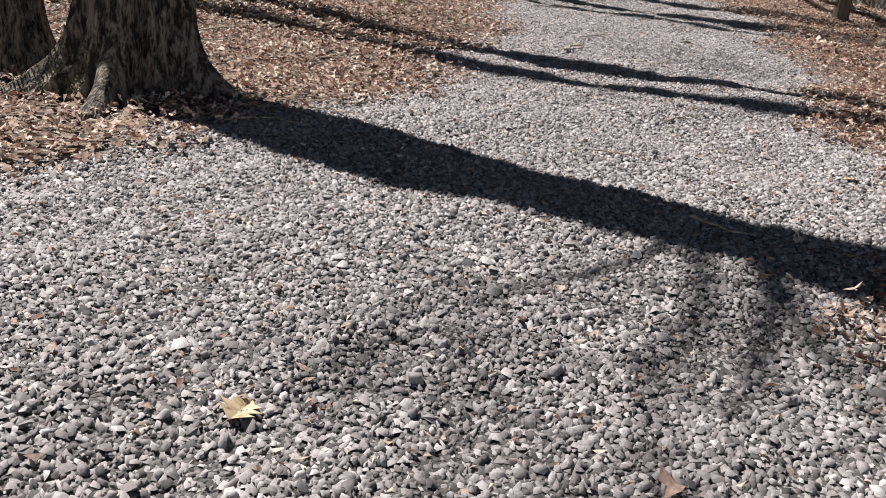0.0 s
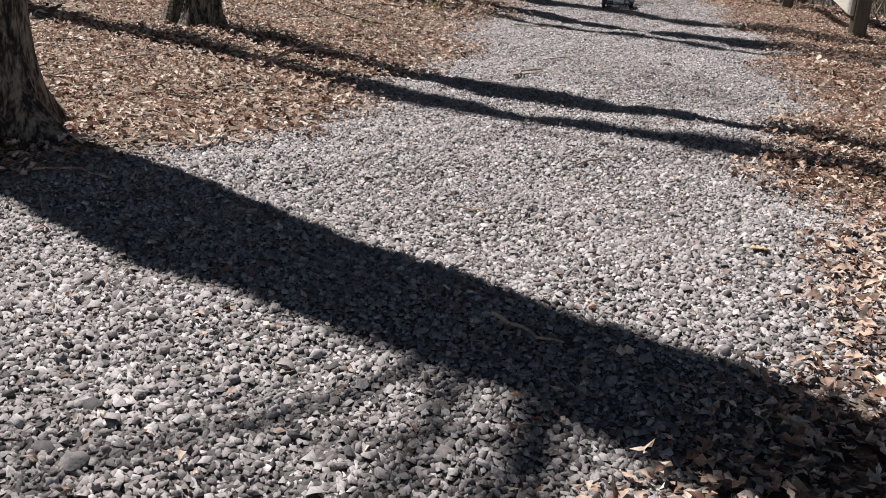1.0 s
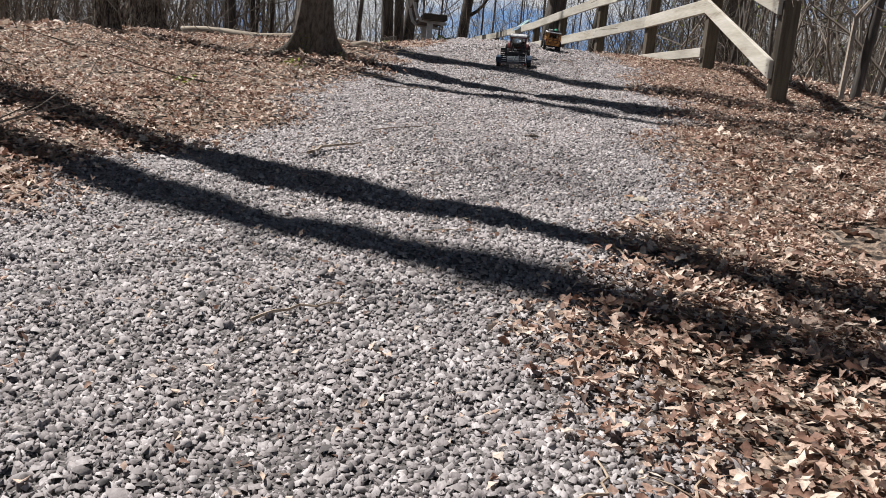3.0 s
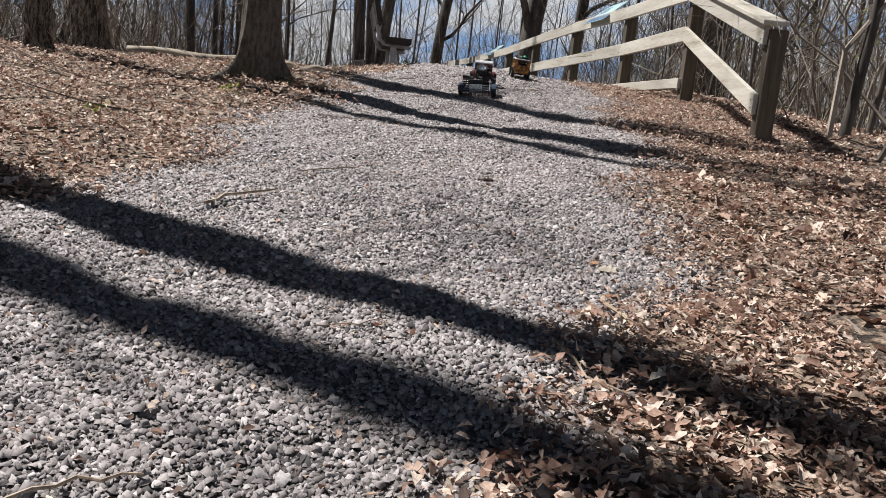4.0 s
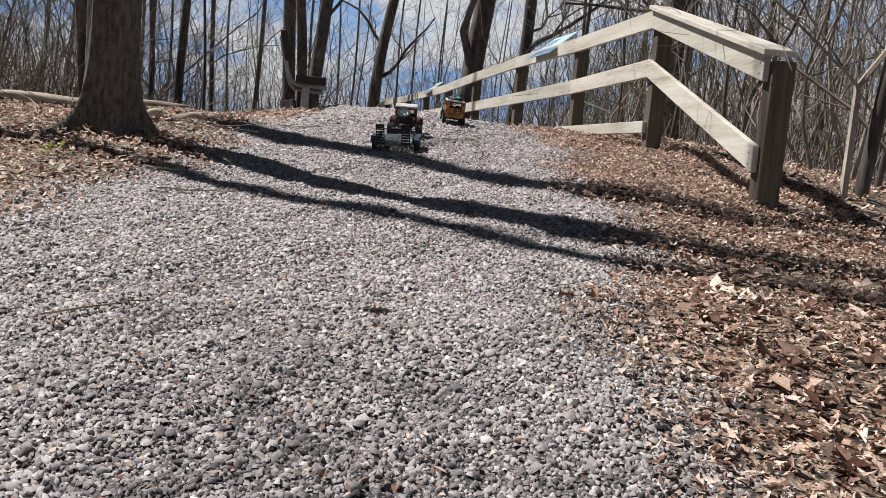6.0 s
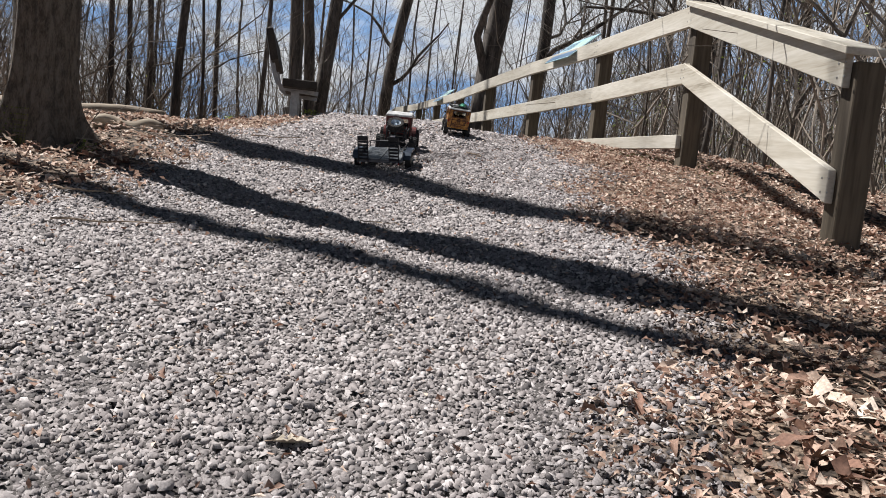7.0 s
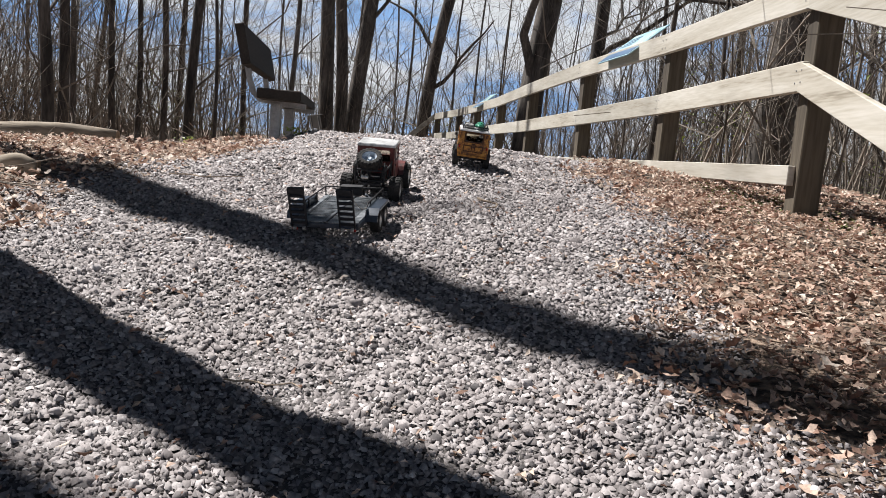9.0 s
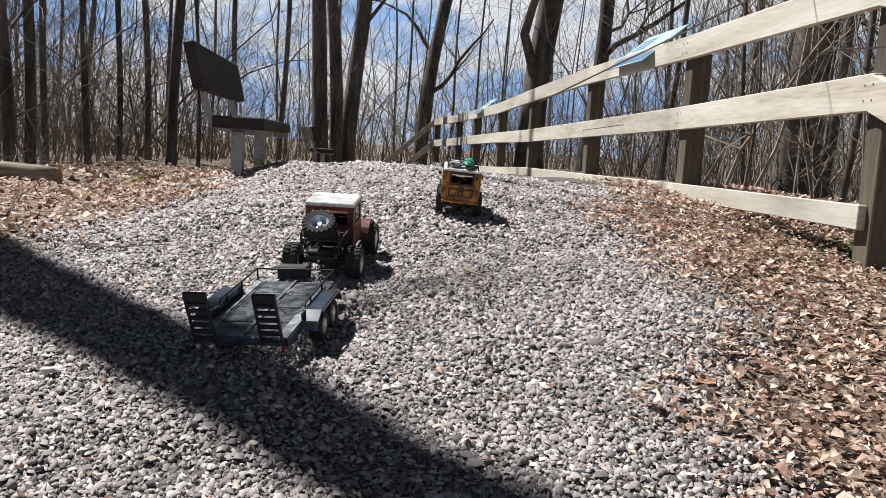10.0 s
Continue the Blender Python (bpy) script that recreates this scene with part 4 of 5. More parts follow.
def stand(x, y, heading, up=0.009):
    """Pose of a vehicle at plan x, y on the sloping gravel; heading in degrees to the left of +y."""
    px, py, e = K * x, K * y, .12
    h = Matrix.Rotation(radians(heading), 3, 'Z')
    f, s = h @ Vector((0, 1, 0)), h @ Vector((1, 0, 0))
    z = lambda v, d: float(ground_z(px + v.x * d, py + v.y * d))
    fv = Vector((f.x, f.y, (z(f, e) - z(f, -e)) / (2 * e))).normalized()
    sv = Vector((s.x, s.y, (z(s, e) - z(s, -e)) / (2 * e)))
    sv = (sv - fv * sv.dot(fv)).normalized()
    uv = sv.cross(fv)
    m = Matrix((sv, fv, uv)).transposed().to_4x4()
    m.translation = Vector((px, py, float(ground_z(px, py)) + up))
    return m


def put(ob, m):
    ob.matrix_local = m
    return ob


def make_wheel(parent, at, r, w, rim_mat, lugs=20, side=1, tilt=None, name="wheel"):
    """Knobbly tyre on a dished rim, axle along x; side: which way the dish faces."""
    hub = new(name)
    hub.parent = parent
    hub.matrix_local = Matrix.Translation(at) @ (tilt or Matrix.Identity(4))
    h = w / 2
    bm = lathe([(r * .56, -h * .8), (r * .60, -h), (r * .86, -h * 1.0), (r * .955, -h * .82), (r * .96, 0), (r * .955, h * .82), (r * .86, h), (r * .60, h), (r * .56, h * .8), (r * .56, -h * .8)], sides=32)
    for k in range(lugs):
        a = 2 * math.pi * k / lugs
        for s in (-1, 1):
            aa = a + (s * math.pi / lugs / 2)
            rot = Matrix.Rotation(aa, 3, 'X')
            c = rot @ Vector((s * h * .5, 0, r * .965))
            box(h * .78, 2 * math.pi * r / lugs * .56, r * .085, c, 0, rot @ Matrix.Rotation(s * .35, 3, 'Z'), bm=bm)
            c2 = rot @ Vector((s * h * .97, 0, r * .86))
            box(h * .16, 2 * math.pi * r / lugs * .5, r * .2, c2, 0, rot, bm=bm)
    part("tyre", bm, M_RUBBER, hub)
    o = side
    rim = lathe([(0, o * h * .55), (r * .14, o * h * .58), (r * .16, o * h * .30), (r * .40, o * h * .22), (r * .46, o * h * .62), (r * .56, o * h * .84), (r * .585, o * h * .92), (r * .585, o * h * .75), (r * .555, -o * h * .7), (0, -o * h * .7)], sides=28)
    rim_ob = part("rim", rim, rim_mat, hub, smooth=False)
    for k in range(6):
        a = math.pi / 3 * k
        part("bolt", lathe([(r * .028, o * h * .22), (r * .028, o * h * .36), (0, o * h * .36)], sides=6, at=(0, r * .24 * math.cos(a), r * .24 * math.sin(a))), M_BLACK, rim_ob)
    return hub


def panel_with_hole(w, h, t, hole, bevel=.002):
    """An upright sheet in x-z, from z 0 to h, with a rectangular hole (x0, x1, z0, z1)."""
    x0, x1, z0, z1 = hole
    bm = bmesh.new()
    xs, zs = (-w / 2, x0, x1, w / 2), (0, z0, z1, h)
    for i in range(3):
        for j in range(3):
            if i == 1 and j == 1:
                continue
            box(xs[i + 1] - xs[i], t, zs[j + 1] - zs[j], ((xs[i] + xs[i + 1]) / 2, 0, (zs[j] + zs[j + 1]) / 2), bm=bm)
    bmesh.ops.remove_doubles(bm, verts=bm.verts, dist=1e-5)
    seen = {}
    for f in list(bm.faces):
        c = f.calc_center_median()
        key = (round(c.x, 5), round(c.y, 5), round(c.z, 5))
        seen.setdefault(key, []).append(f)
    bmesh.ops.delete(bm, geom=[f for fs in seen.values() if len(fs) > 1 for f in fs], context='FACES')
    return bm


def outline_solid(points, width, x=0.0, bevel=0.0):
    """A solid from a side outline (y, z), width along x."""
    bm = bmesh.new()
    a = [bm.verts.new((x - width / 2, y, z)) for y, z in points]
    b = [bm.verts.new((x + width / 2, y, z)) for y, z in points]
    bm.faces.new(a)
    bm.faces.new(b[::-1])
    n = len(points)
    for k in range(n):
        bm.faces.new((a[k], b[k], b[(k + 1) % n], a[(k + 1) % n]))
    bmesh.ops.recalc_face_normals(bm, faces=bm.faces)
    if bevel:
        bmesh.ops.bevel(bm, geom=list(bm.edges), offset=bevel, segments=2, affect='EDGES')
    return bm


def arch(y0, z0, r, w, t=.006, n=9, x=0.0, a0=0.0, a1=math.pi, flat=1.0):
    """A curved mudguard over a wheel centred on (y0, z0)."""
    bm = bmesh.new()
    prev = None
    for i in range(n + 1):
        a = a0 + (a1 - a0) * i / n
        ring = [bm.verts.new((x + sx * w / 2, y0 + rr * math.cos(a), z0 + rr * flat * math.sin(a))) for rr in (r, r + t) for sx in (-1, 1)]
        ring = [ring[0], ring[1], ring[3], ring[2]]
        if prev:
            for k in range(4):
                bm.faces.new((prev[k], prev[(k + 1) % 4], ring[(k + 1) % 4], ring[k]))
        else:
            bm.faces.new(ring)
        prev = ring
    bm.faces.new(prev[::-1])
    bmesh.ops.recalc_face_normals(bm, faces=bm.faces)
    return bm


def make_wagon():
    """Yellow hard-top off-roader with a loaded roof rack."""
    root = thing("model_off_roader", "rusty yellow radio-controlled hard-top off-roader with a canoe on its rack", "model car", stand(2.90, 15.28, 3))
    W, R, WB = .188, .048, .225
    yr, yf = -WB / 2, WB / 2
    ZB, ZL, ZT = .074, .148, .214                # sill, belt line, top of the windows
    back, front_cab, nose = -.165, .045, .165
    body = new("body")
    body.parent = root
    # tub sides with wheel arches cut out
    for s in (-1, 1):
        pts = [(back, ZB)]
        pts += [(yr - .052, ZB)] + [(yr + .055 * math.cos(a), ZB - .006 + .062 * math.sin(a)) for a in [math.pi - math.pi * i / 10 for i in range(1, 10)]] + [(yr + .055, ZB)]
        pts += [(front_cab, ZB), (front_cab, ZL), (back, ZL)]
        part("side_panel", outline_solid(pts, .006, s * (W / 2 - .003)), M_YELLOW, body)
        # upper side with windows
        side = panel_with_hole(front_cab - back - .05, ZT - ZL + .006, .005, (-.055, .06, .012, ZT - ZL - .006))
        put(part("window_frame", side, M_YELLOW, body), Matrix.Translation((s * (W / 2 - .006), (front_cab + back) / 2 - .025, ZL)) @ Matrix.Rotation(radians(88.0 * 1 + 2), 4, 'Z') @ Matrix.Rotation(radians(s * -2.5), 4, 'X'))
        put(part("pane", box(.112, .0015, ZT - ZL - .02, (0.002, 0, 0)), M_GLASS, body), Matrix.Translation((s * (W / 2 - .007), (front_cab + back) / 2 - .025, (ZL + ZT) / 2)) @ Matrix.Rotation(radians(90), 4, 'Z'))
        # front door with its window
        door = panel_with_hole(.055, ZT - ZB - .004, .005, (-.019, .02, ZL - ZB + .012, ZT - ZB - .012))
        d = put(part("door", door, M_YELLOW, root), Matrix.Translation((s * (W / 2 - .0015), front_cab - .026, ZB)) @ Matrix.Rotation(radians(90), 4, 'Z'))
        part("handle", box(.012, .004, .003, (-.016, -s * .005, ZL - ZB - .012)), M_BLACK, d)
        put(part("pane", box(.04, .0015, .044), M_GLASS, body), Matrix.Translation((s * (W / 2 - .003), front_cab - .0255, (ZL + ZT) / 2 + .001)) @ Matrix.Rotation(radians(90), 4, 'Z'))
        part("belt_moulding", box(.003, front_cab - back, .004, (s * (W / 2 + .001), (front_cab + back) / 2, ZL - .003)), M_RUST, body)
        part("corner_pillar", box(.014, .014, ZT - ZB, (s * (W / 2 - .006), back + .006, (ZT + ZB) / 2), .003), M_YELLOW, body)
        part("rear_flare", arch(yr, ZB - .012, .057, .016, .004, x=s * (W / 2 + .006)), M_BLACK, root, "black wheel-arch flare")
        part("front_wing", arch(yf, ZB - .014, .058, .044, .005, x=s * (W / 2 - .012), a0=.1, a1=math.pi * .95), M_BLACK, root, "black front wing")
        part("step", box(.018, .105, .006, (s * (W / 2 + .002), -.003, ZB - .012), .002), M_BLACK, root)
        part("mirror", box(.014, .006, .018, (s * (W / 2 + .014), front_cab + .004, ZL + .022), .002), M_BLACK, root)
        part("mirror_arm", rod([(s * (W / 2 - .002), front_cab, ZL + .006), (s * (W / 2 + .013), front_cab + .003, ZL + .018)], .0015, 5), M_BLACK, root)
        part("tail_light", box(.010, .005, .018, (s * (W / 2 - .010), back - .003, ZL - .022), .002), M_TAIL, root)
        part("rear_quarter_pane", box(.014, .002, .04, (s * (W / 2 - .018), back + .001, (ZL + ZT) / 2), .001), M_SEAT, body)
    # rear wall: window, two pressed door panels, seams
    wall = panel_with_hole(W - .02, ZT - ZB + .002, .006, (-.052, .052, ZL - ZB + .012, ZT - ZB - .008))
    rear = put(part("rear_door", wall, M_YELLOW, root), Matrix.Translation((0, back, ZB)))
    put(part("rear_window", box(.104, .0015, .045), M_GLASS, root), Matrix.Translation((0, back, (ZL + ZT) / 2 + .003)))
    fr = panel_with_hole(.120, .062, .003, (-.050, .050, .008, .054))
    put(part("window_seal", fr, M_RUST, rear), Matrix.Translation((0, -.0045, ZL - ZB + .004)))
    for s in (-1, 1):
        put(part("pressed_panel", panel_with_hole(.054, .040, .003, (-.022, .022, .005, .035)), M_RUST, rear), Matrix.Translation((s * .034, -.0042, .022)))
        part("panel_field", box(.042, .003, .029, (s * .034, -.0035, .042), .001), M_YELLOW, rear)
    part("badge_plate", box(.022, .003, .009, (0, -.005, ZL - ZB - .004), .001), M_RUST, rear)
    part("door_seam", box(.0016, .002, ZL - ZB - .004, (0, -.004, .034)), M_RUST, rear)
    part("rear_bumper", box(W * .96, .012, .012, (0, back - .008, ZB - .004), .002), M_YELLOW, root)
    part("floor_pan", box(W - .014, front_cab - back - .008, .006, (0, (front_cab + back) / 2, ZB + .002)), M_SEAT, root)
    part("rear_bench", box(W - .05, .03, .05, (0, -.03, ZB + .035), .008), M_SEAT, root, "dark seat")
    for s in (-1, 1):
        part("front_seat", box(.05, .02, .085, (s * .04, .01, ZB + .052), .008), M_SEAT, root, "dark seat")
    # bonnet, scuttle, grille
    bonnet = outline_solid([(front_cab, ZB), (front_cab, ZL + .002), (nose - .02, ZL - .006), (nose - .004, ZL - .014), (nose, ZB + .01), (nose, ZB)], W * .62, 0, .004)
    part("bonnet", bonnet, M_YELLOW, root)
    part("scuttle", box(W - .01, .014, ZL - ZB, (0, front_cab + .004, (ZL + ZB) / 2), .003), M_YELLOW, root)
    scr = panel_with_hole(W - .012, ZT - ZL + .006, .006, (-.074, .074, .01, ZT - ZL - .006))
    put(part("windscreen_frame", scr, M_YELLOW, root), Matrix.Translation((0, front_cab + .002, ZL)))
    put(part("windscreen", box(.148, .0015, ZT - ZL - .014), M_GLASS, root), Matrix.Translation((0, front_cab + .002, (ZL + ZT) / 2 + .002)))
    part("front_bumper", box(W * .9, .014, .014, (0, nose + .012, ZB - .006), .003), M_BLACK, root)
    for s in (-1, 1):
        part("headlight", lathe([(.013, 0), (.013, .006), (0, .008)], 'Y', 16, (s * .042, nose - .001, ZL - .035)), M_RIM, root)
    # roof, domed and chalky
    roof = box(W - .004, front_cab - back + .012, .014, (0, (front_cab + back) / 2 + .002, ZT + .008), .006, segs=3)
    part("roof", roof, M_ROOF, root, "chalky off-white roof")
    part("gutter", panel_ring(W + .002, front_cab - back + .016, .004, .004, (0, (front_cab + back) / 2 + .002, ZT + .003)), M_RUST, root)
    # rack: rails, cross bars, load
    rack = new("roof_rack")
    rack.parent = root
    zr = ZT + .022
    y0, y1, xr = back + .015, front_cab - .005, W / 2 - .018
    for z in (zr, zr + .014):
        part("rack_rail", rod([(-xr, y0, z), (xr, y0, z), (xr, y1, z), (-xr, y1, z), (-xr, y0, z)], .0018, 6), M_BLACK, rack)
    for k in range(6):
        y = y0 + (y1 - y0) * k / 5
        part("cross_bar", rod([(-xr, y, zr), (xr, y, zr)], .0016, 6), M_BLACK, rack)
        for s in (-1, 1):
            part("rack_post", rod([(s * xr, y, zr - .012), (s * xr, y, zr + .014)], .0016, 6), M_BLACK, rack)
    # canoe, upside down, lashed a little askew
    n, sides = 16, 14
    bm = bmesh.new()
    prev = None
    for i in range(n + 1):
        t = -1 + 2 * i / n
        w = max(.02, 1 - abs(t) ** 2.6)
        ring = []
        for k in range(sides):
            a = 2 * math.pi * k / sides
            ring.append(bm.verts.new((.030 * w * math.cos(a), t * .105, (.021 if math.sin(a) > 0 else .008) * w ** .7 * math.sin(a) + .006 * t * t)))
        if prev:
            for k in range(sides):
                bm.faces.new((prev[k], prev[(k + 1) % sides], ring[(k + 1) % sides], ring[k]))
        else:
            bm.faces.new(ring[::-1])
        prev = ring
    bm.faces.new(prev)
    bmesh.ops.recalc_face_normals(bm, faces=bm.faces)
    canoe = thing("model_canoe", "upturned green toy canoe lashed to a roof rack with dark cord", "canoe")
    canoe.matrix_world = root.matrix_world @ Matrix.Translation((.026, -.055, zr + .0135)) @ Matrix.Rotation(radians(-6), 4, 'Z')
    part("hull", bm, M_GREEN, canoe, smooth=True)
    for y in (-.05, .045):
        part("strap", rod([(-.034, y, -.006), (-.031, y, .008), (-.02, y, .018), (0, y + .004, .024), (.02, y, .018), (.031, y, .008), (.034, y, -.006)], .0018, 6), M_BLACK, canoe)
    bag = thing("model_duffel", "pale grey toy canvas bag strapped to a roof rack", "bag")
    bag.matrix_world = root.matrix_world @ Matrix.Translation((-.040, -.085, zr + .012))
    part("sack", box(.052, .085, .024, (0, 0, 0), .009, segs=2), M_BAG, bag)
    for y in (-.022, .022):
        part("strap", panel_ring2(.054, .026, .003, .003, y), M_BLACK, bag)
    # running gear
    part("chassis", box(.07, .31, .018, (0, 0, .062), .003), M_BLACK, root)
    part("fuel_tank", box(.055, .05, .02, (-.02, -.13, .056), .004), M_BLACK, root)
    for y in (yr, yf):
        part("axle", rod([(-W / 2 + .01, y, R), (W / 2 - .01, y, R)], .008, 8), M_BLACK, root)
        part("diff", lathe([(0, -.016), (.012, -.012), (.016, 0), (.012, .012), (0, .016)], 'X', 12, (.012, y, R)), M_BLACK, root)
        for s in (-1, 1):
            part("shock", rod([(s * .055, y, R + .004), (s * .05, y + .012, .095)], .005, 8), M_RIM, root)
            make_wheel(root, (s * (W / 2 + .0005), y, R), R, .036, M_RIM, side=s)
    return root


def panel_ring(w, l, h, t, at):
    """A flat rectangular ring."""
    bm = bmesh.new()
    for s in (-1, 1):
        box(t, l, h, (at[0] + s * (w - t) / 2, at[1], at[2]), bm=bm)
        box(w - 2 * t, t, h, (at[0], at[1] + s * (l - t) / 2, at[2]), bm=bm)
    return bm


def panel_ring2(w, h, t, d, y):
    """A strap round a box, in x-z at y."""
    bm = bmesh.new()
    for s in (-1, 1):
        box(t, d, h + .002, (s * w / 2, y, 0), bm=bm)
        box(w + t, d, t, (0, y, s * h / 2), bm=bm)
    return bm


def make_pickup():
    """Red crawler pickup: closed cab, tube bed with the spare wheel."""
    root = thing("model_pickup", "worn red radio-controlled crawler pickup with white roof and tube-frame bed", "model car", stand(2.385, 14.17, -2) @ Matrix.Scale(1.07, 4))
    W, R, TW, WB = .178, .060, .05, .30
    yr, yf = -WB / 2, WB / 2
    ZB, ZL, ZT = .085, .165, .236
    back, front, nose = -.055, .085, .215
    cab = new("cab")
    cab.parent = root
    wall = panel_with_hole(W, ZT - ZB, .006, (-.066, .066, ZL - ZB + .004, ZT - ZB - .014))
    put(part("rear_wall", wall, M_RED, cab), Matrix.Translation((0, back, ZB)))
    put(part("rear_window", box(.132, .0015, .05), M_GLASS, cab), Matrix.Translation((0, back, (ZL + ZT) / 2 - .004)))
    for s in (-1, 1):
        door = panel_with_hole(front - back, ZT - ZB, .006, (-.036, .052, ZL - ZB + .004, ZT - ZB - .012))
        d = put(part("door", door, M_RED, root), Matrix.Translation((s * (W / 2 - .003), (front + back) / 2, ZB)) @ Matrix.Rotation(radians(90), 4, 'Z'))
        part("handle", box(.014, .004, .004, (-.040, -s * .005, ZL - ZB - .014)), M_BLACK, d)
        part("door_seam", box(.0018, .002, ZT - ZB - .006, (-.048, -s * .0035, (ZT - ZB) / 2)), M_BLACK, d)
        put(part("pane", box(.088, .0015, .055), M_GLASS, cab), Matrix.Translation((s * (W / 2 - .003), (front + back) / 2 + .008, (ZL + ZT) / 2 - .004)) @ Matrix.Rotation(radians(90), 4, 'Z'))
        part("front_wing", arch(yf, R + .004, .072, .05, .005, x=s * (W / 2 + .002), a0=.15, a1=math.pi * .92, flat=.95), M_RED, root)
        part("wing_lip", arch(yf, R + .003, .069, .012, .004, x=s * (W / 2 + .026), a0=.1, a1=math.pi * .95, flat=.95), M_BLACK, root, "black wheel-arch lip")
        part("rock_slider", rod([(s * (W / 2 + .006), back, ZB - .012), (s * (W / 2 + .006), front, ZB - .012)], .005, 8), M_BLACK, root)
        part("corner", box(.008, .008, ZT - ZB, (s * (W / 2 - .004), back - .001, (ZB + ZT) / 2), .002), M_RED, cab)
    roof = box(W + .004, front - back + .012, .016, (0, (front + back) / 2, ZT + .007), .007, segs=3)
    part("roof", roof, M_ROOF, root, "worn white roof")
    part("floor_pan", box(W - .014, front - back, .006, (0, (front + back) / 2, ZB + .003)), M_SEAT, root)
    for s in (-1, 1):
        part("seat", box(.055, .02, .09, (s * .04, back + .04, ZB + .055), .008), M_SEAT, root, "dark seat")
    part("dashboard", box(W - .02, .02, .04, (0, front - .012, ZL - .02), .004), M_SEAT, root)
    scr = panel_with_hole(W, ZT - ZL + .002, .006, (-.074, .074, .01, ZT - ZL - .01))
    put(part("windscreen_frame", scr, M_RED, root), Matrix.Translation((0, front, ZL - .002)))
    put(part("windscreen", box(.148, .0015, .055), M_GLASS, root), Matrix.Translation((0, front, (ZL + ZT) / 2)))
    bonnet = outline_solid([(front, ZB), (front, ZL), (nose - .03, ZL - .008), (nose - .006, ZL - .018), (nose, ZB + .012), (nose, ZB)], W * .66, 0, .006)
    part("bonnet", bonnet, M_RED, root)
    part("front_bumper", rod([(-.08, nose + .014, ZB - .002), (.08, nose + .014, ZB - .002)], .007, 8), M_BLACK, root)
    # tube bed
    yb, zt, zl = -.205, .158, .10
    xb = W / 2 - .012
    bed = new("bed_frame")
    bed.parent = root
    for s in (-1, 1):
        part("top_tube", rod([(s * xb, back - .004, zt + .012), (s * xb, -.13, zt + .004), (s * (xb - .01), yb, zt - .004)], .0042, 8), M_BLACK, bed)
        part("low_tube", rod([(s * xb, back - .004, zl), (s * (xb - .01), yb, zl + .005)], .0042, 8), M_BLACK, bed)
        part("post", rod([(s * (xb - .01), yb, zl + .005), (s * (xb - .01), yb, zt + .02), (s * (xb - .014), yb + .014, zt + .032)], .0042, 8), M_BLACK, bed)
        part("brace", rod([(s * xb, -.075, zt + .01), (s * (xb - .004), -.135, zl + .002), (s * (xb - .008), -.19, zt - .004)], .0036, 8), M_BLACK, bed)
        part("hoop_leg", rod([(s * .045, yb + .004, zl), (s * .05, -.13, zt + .004)], .0036, 8), M_BLACK, bed)
        part("stay", rod([(s * xb, -.075, zt + .01), (s * (xb - .002), -.06, zl)], .0036, 8), M_BLACK, bed)
    for y, z in ((yb, zt - .004), (yb, zl + .005), (-.13, zt + .004), (-.13, zl)):
        part("cross_tube", rod([(-xb + .008, y, z), (xb - .008, y, z)], .0042, 8), M_BLACK, bed)
    part("bed_floor", box(W * .62, .12, .004, (0, -.125, zl + .012), .001), M_BLACK, root)
    # spare wheel leaning back on the hoops
    tilt = Matrix.Rotation(radians(28), 4, 'X') @ Matrix.Rotation(radians(-90), 4, 'Y')
    make_wheel(root, (-.012, -.160, zt + .034), R * .98, TW, M_RIM_BLUE, side=1, tilt=tilt, name="spare_wheel")
    part("spare_mount", rod([(-.012, -.150, zl), (-.012, -.158, zt + .01)], .008, 8), M_BLACK, root)
    # running gear
    for s in (-1, 1):
        part("chassis_rail", box(.012, .40, .018, (s * .032, 0, .088), .002), M_BLACK, root)
    part("skid_plate", box(.07, .11, .012, (0, .0, .068), .004), M_BLACK, root)
    part("rear_bumper", box(.10, .012, .014, (0, -.212, .092), .002), M_BLACK, root)
    part("tow_ball", lathe([(0, -.006), (.005, -.003), (.006, .001), (.004, .006), (0, .007)], 'Z', 12, (0, -.226, .085)), M_RIM, root)
    part("tow_bar", box(.014, .03, .006, (0, -.215, .077), .001), M_BLACK, root)
    part("winch", lathe([(0, -.016), (.009, -.016), (.009, .016), (0, .016)], 'X', 12, (-.022, -.212, .122)), M_RIM, root, "silver drum")
    for y in (yr, yf):
        part("axle", rod([(-W / 2, y, R), (W / 2, y, R)], .010, 8), M_BLACK, root)
        part("diff", lathe([(0, -.02), (.016, -.014), (.021, 0), (.016, .014), (0, .02)], 'X', 12, (.014, y, R)), M_BLACK, root)
        for s in (-1, 1):
            part("shock", rod([(s * .055, y + .004, R + .006), (s * .048, y + .03, .142)], .007, 8), M_BLACK, root)
            part("shock_rod", rod([(s * .056, y + .002, R), (s * .0535, y + .012, R + .03)], .003, 6), M_RIM, root)
            part("link", rod([(s * .05, y, R - .004), (s * .022, y * .25, .07)], .004, 6), M_RIM, root)
            make_wheel(root, (s * (W / 2 + .024), y, R), R, TW, M_RIM, lugs=22, side=s)
    return root


